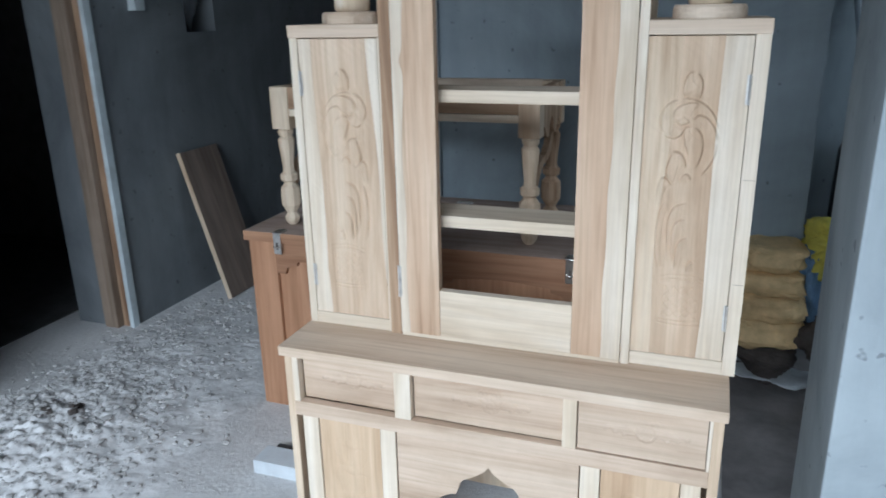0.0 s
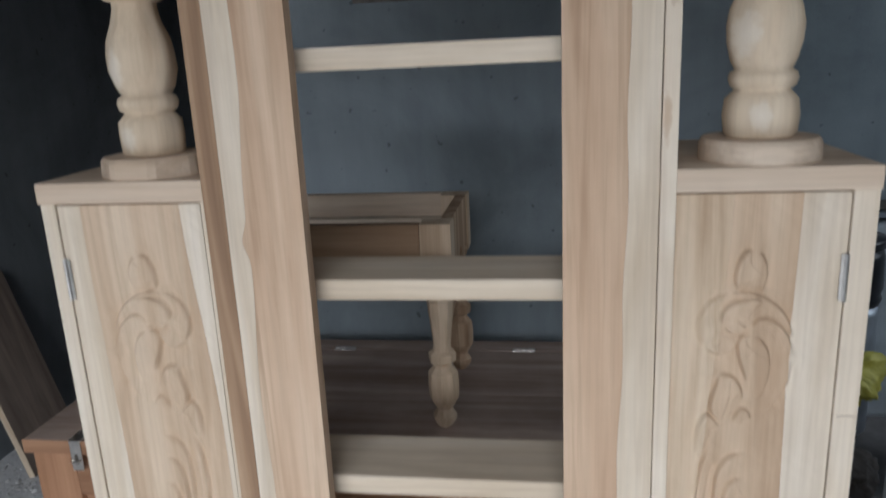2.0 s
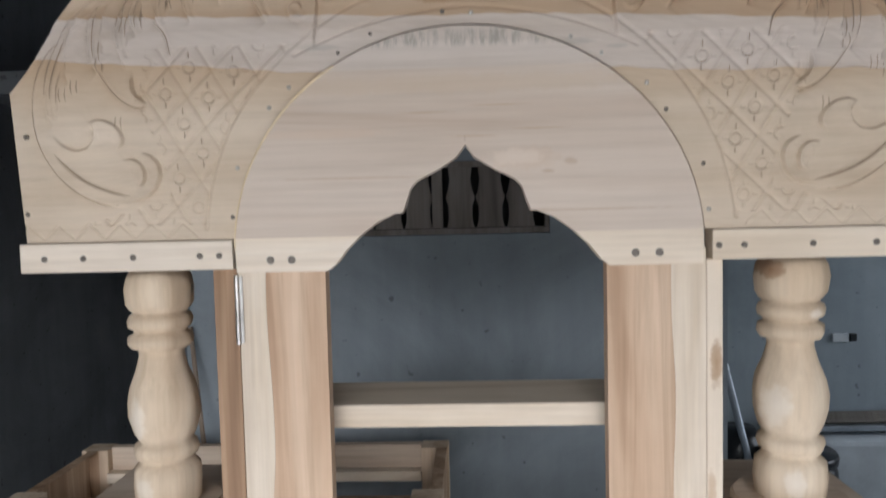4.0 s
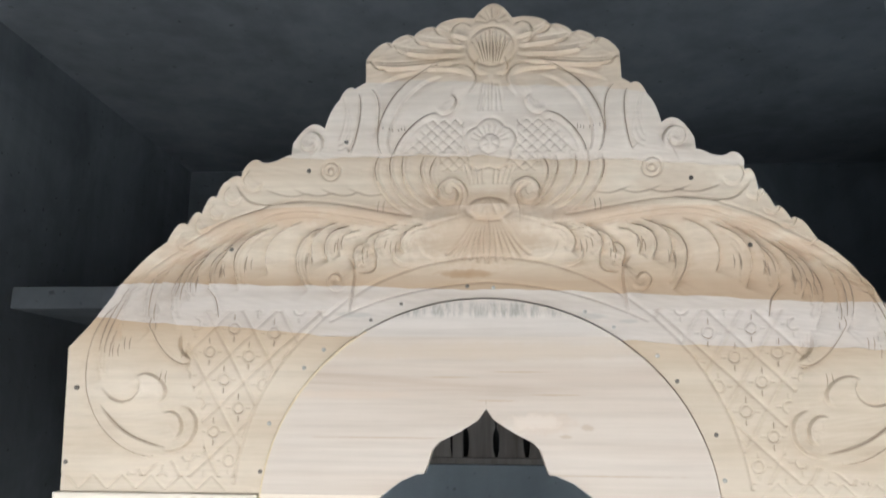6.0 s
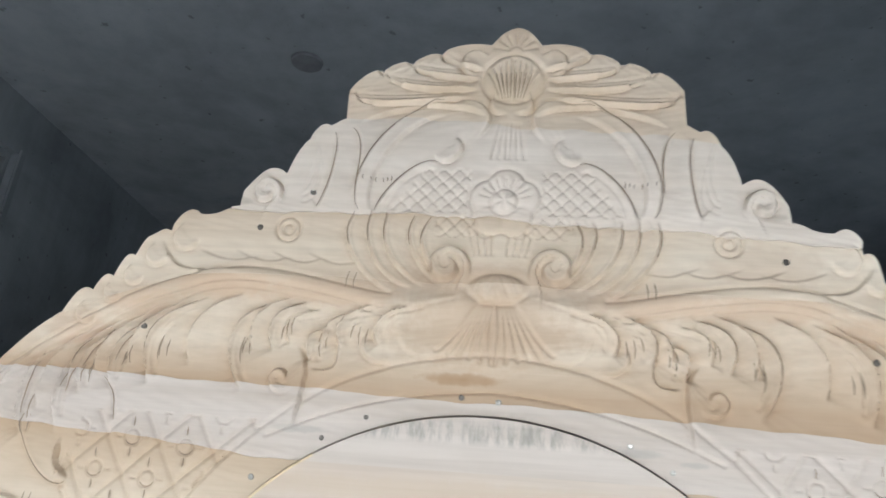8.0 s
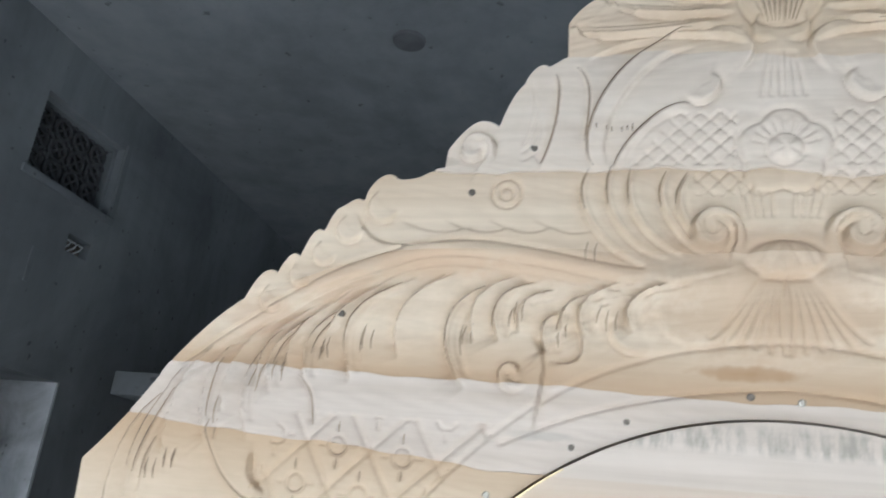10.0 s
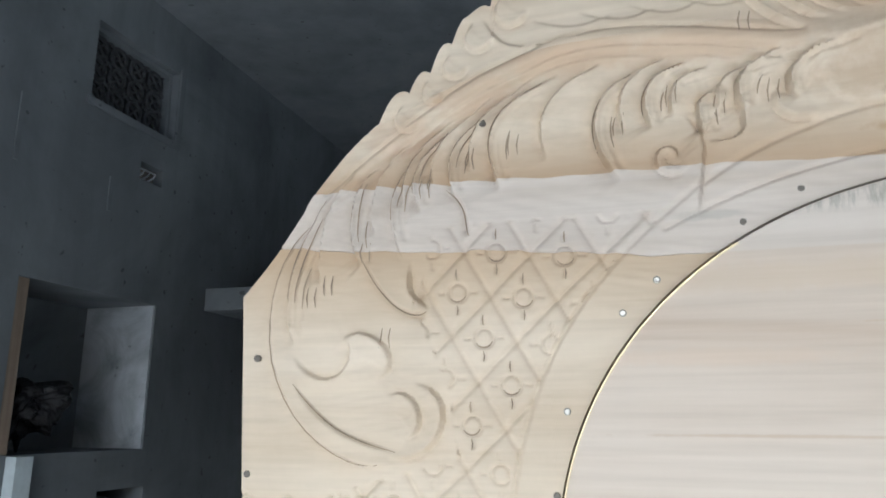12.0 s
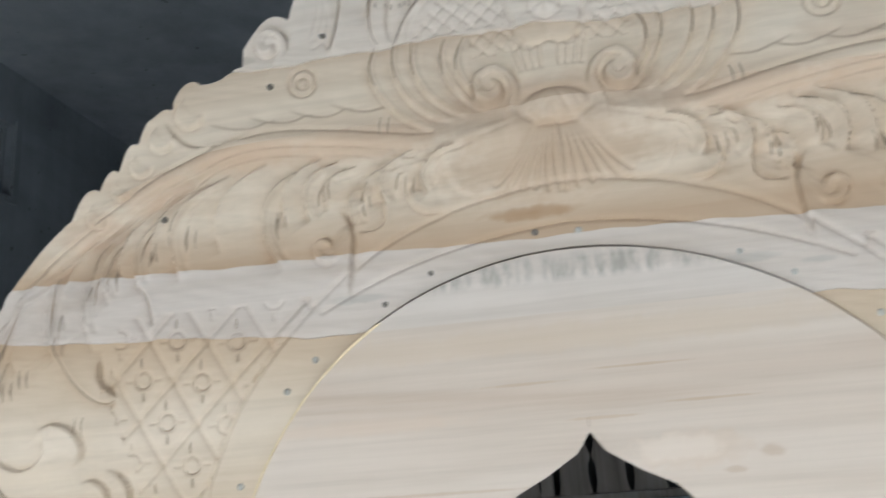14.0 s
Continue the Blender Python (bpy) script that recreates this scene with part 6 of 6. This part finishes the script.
drum = thing("drum", (1.19, 1.93, 0.0), "black lidded plastic drum with a dented grey lower part", "drum")
part("body", lathe(bmesh.new(), 1.19, 1.93, ((0.0, 0.115), (0.01, 0.122), (0.30, 0.126), (0.46, 0.124), (0.50, 0.122)), 28), GALV, drum, "dull grey lower part", True)
part("shoulder", lathe(bmesh.new(), 1.19, 1.93, ((0.50, 0.124), (0.52, 0.131), (0.54, 0.124), (0.56, 0.131), (0.68, 0.127), (0.71, 0.118)), 28), BLACK_PLASTIC, drum, "", True)
part("lid", lathe(bmesh.new(), 1.19, 1.93, ((0.71, 0.128), (0.735, 0.130), (0.745, 0.124), (0.752, 0.05), (0.757, 0.048), (0.757, 0.02)), 28), BLACK_PLASTIC, drum, "black screw lid", True)
solid("drum", lathe(bmesh.new(), 1.02, 2.08, ((0.0, 0.10), (0.40, 0.105), (0.72, 0.10), (0.76, 0.085), (0.79, 0.06)), 24), BLACK_PLASTIC, "black plastic can behind the lidded drum", "drum", smooth=True)
solid("leaning_pole", tube(bmesh.new(), [(1.12, 1.72, 0.0), (0.93, 2.22, 1.35)], 0.014, 10), GALV, "pale grey pipe leaning in the recess corner", "pole")
bucket = thing("bucket", (1.52, 1.55, 0.0), "aqua bucket splashed with plaster, dark cloth over it", "bucket")
part("shell", lathe(bmesh.new(), 1.52, 1.55, ((0.0, 0.12), (0.02, 0.125), (0.30, 0.155), (0.315, 0.162), (0.325, 0.160), (0.322, 0.150), (0.05, 0.11)), 28), AQUA, bucket, "", True)
part("cloth", crumple(1.50, 1.55, 0.31, 0.16, 0.15, 0.13, 14, 0.5, 4), NAVY, bucket, "dark navy cloth heaped on the rim", True)
solid("planks", one_box(1.25, 2.3, 2.03, 2.22, 0.78, 0.80, bevel=0.002), GALV, "grey plank fixed along the recess wall", "plank")
for k in range(4):
    solid("pipe", tube(bmesh.new(), [(1.28 + 0.03 * k, 2.05 + 0.035 * k, 0.812), (2.2, 2.06 + 0.035 * k, 0.815)], 0.010, 8), DARK_STEEL, "thin dark pipe lying on the plank", "pipe", "pipes on the plank")
solid("tank", one_box(1.30, 1.95, 1.98, 2.20, 0.0, 0.76, bevel=0.02), WHITE_PLASTIC, "dusty white plastic tank under the plank", "tank")
socket = thing("socket", (1.49, 2.235, 1.08), "small white wall socket with a black switch", "socket")
part("plate", one_box(1.447, 1.512, 2.228, 2.2395, 1.083, 1.117, bevel=0.002), WHITE_PLASTIC, socket)
part("switch", one_box(1.514, 1.540, 2.222, 2.2395, 1.086, 1.116, bevel=0.003), BLACK_PLASTIC, socket, "black switch block")

# ---- rubble and sand on the floor ----
rng = random.Random(5)


ICO = bmesh.new()
bmesh.ops.create_icosphere(ICO, subdivisions=1, radius=1.0)
UNIT_V = [v.co.copy() for v in ICO.verts]
UNIT_F = [tuple(v.index for v in f.verts) for f in ICO.faces]
ICO.free()


def scatter(name, spots, material, label):
    verts, faces = [], []
    for x, y, r, z in spots:
        base = len(verts)
        sx, sy, sz = r * rng.uniform(0.75, 1.25), r * rng.uniform(0.7, 1.15), r * rng.uniform(0.3, 0.65)
        a = rng.uniform(0, 6.28)
        ca, sa = math.cos(a), math.sin(a)
        for u in UNIT_V:
            k = rng.uniform(0.72, 1.2)
            px, py, pz = u.x * k * sx, u.y * k * sy, u.z * k * sz
            verts.append((x + px * ca - py * sa, y + px * sa + py * ca, max(-0.002, z + sz * 0.1 + pz)))
        faces += [tuple(base + i for i in f) for f in UNIT_F]
    me = bpy.data.meshes.new(name)
    me.from_pydata(verts, [], faces)
    me.materials.append(material)
    ob = new(name, me)
    return tagged(ob, label, "rubble", kind="stuff")


def heap(x, y):
    """Height of the low bank of sand and lime by the doorway, lumpy with clods."""
    bank = 0.085 * math.exp(-(((x + 1.62) / 0.34) ** 2 + ((y + 0.02) / 0.42) ** 2)) + 0.020 * math.exp(-(((x + 1.60) / 0.45) ** 2 + ((y - 0.75) / 0.45) ** 2))
    lumps = noise.noise(Vector((x * 9, y * 9, 3.0))) * 0.5 + abs(noise.noise(Vector((x * 23, y * 23, 8.0)))) * 0.45 + abs(noise.noise(Vector((x * 55, y * 55, 1.0)))) * 0.22
    return bank * (0.75 + 0.9 * lumps)


bank_x, bank_y = np.linspace(-1.955, -0.75, 170), np.linspace(-0.95, 1.45, 300)
bank_verts = []
for y in bank_y:
    for x in bank_x:
        rim = min(1.0, (x + 1.96) / 0.02, (-0.75 - x) / 0.15, (y + 0.95) / 0.2, (1.45 - y) / 0.2)
        bank_verts.append((x, y, heap(x, y) * max(0.0, rim) - 0.0035))
bank_faces = [(j * 170 + i, j * 170 + i + 1, (j + 1) * 170 + i + 1, (j + 1) * 170 + i) for j in range(299) for i in range(169)]
me = bpy.data.meshes.new("sand_bank")
me.from_pydata(bank_verts, [], bank_faces)
me.polygons.foreach_set("use_smooth", [True] * len(me.polygons))
me.materials.append(RUBBLE)
tagged(new("sand_bank", me), "low bank of pale sand and lime clods by the doorway", "sand", kind="stuff")

spots = []
# the thick drift before the doorway, fine crumbs with a few lumps
for _ in range(3400):
    x, y = rng.gauss(-1.60, 0.24), rng.gauss(0.02, 0.36)
    if -1.94 < x < -0.55:
        spots.append((x, y, 0.003 + 0.011 * rng.random() ** 3 + (0.012 if rng.random() < 0.02 else 0), heap(x, y) * rng.uniform(0.85, 1.0)))
# its tail along the wall and over the threshold
for _ in range(2600):
    x, y = rng.gauss(-1.66, 0.20), rng.uniform(0.1, 1.35)
    if x > LEFT + 0.02 or (y < 0.90 and x > LEFT - 0.3):
        spots.append((x, y, 0.0018 + 0.0095 * rng.random() ** 4, heap(x, y)))
for _ in range(260):
    spots.append((LEFT + 0.02 + abs(rng.gauss(0, 0.09)), rng.uniform(1.0, 1.95), 0.002 + 0.008 * rng.random() ** 3, 0.0))
for _ in range(14):
    spots.append((rng.uniform(-1.85, -1.4), rng.uniform(1.15, 1.6), rng.uniform(0.010, 0.016), 0.0))
for _ in range(1100):
    spots.append((rng.uniform(-1.9, -0.5), rng.uniform(-0.9, 1.9), 0.0015 + 0.005 * rng.random() ** 4, 0.0))
for _ in range(500):
    spots.append((rng.uniform(0.7, 2.2), rng.uniform(0.4, 1.9), 0.002 + 0.009 * rng.random() ** 3, 0.0))
scatter("rubble", spots, CLODS, "loose pale lime rubble and gravel on the floor")
dark = []
for _ in range(9):
    x, y = rng.gauss(-1.58, 0.05), rng.gauss(0.20, 0.04)
    dark.append((x, y, 0.005 + 0.018 * rng.random() ** 2, heap(x, y)))
scatter("dark_rubble", dark, CLOTH_BROWN, "dark scraps lying among the rubble")
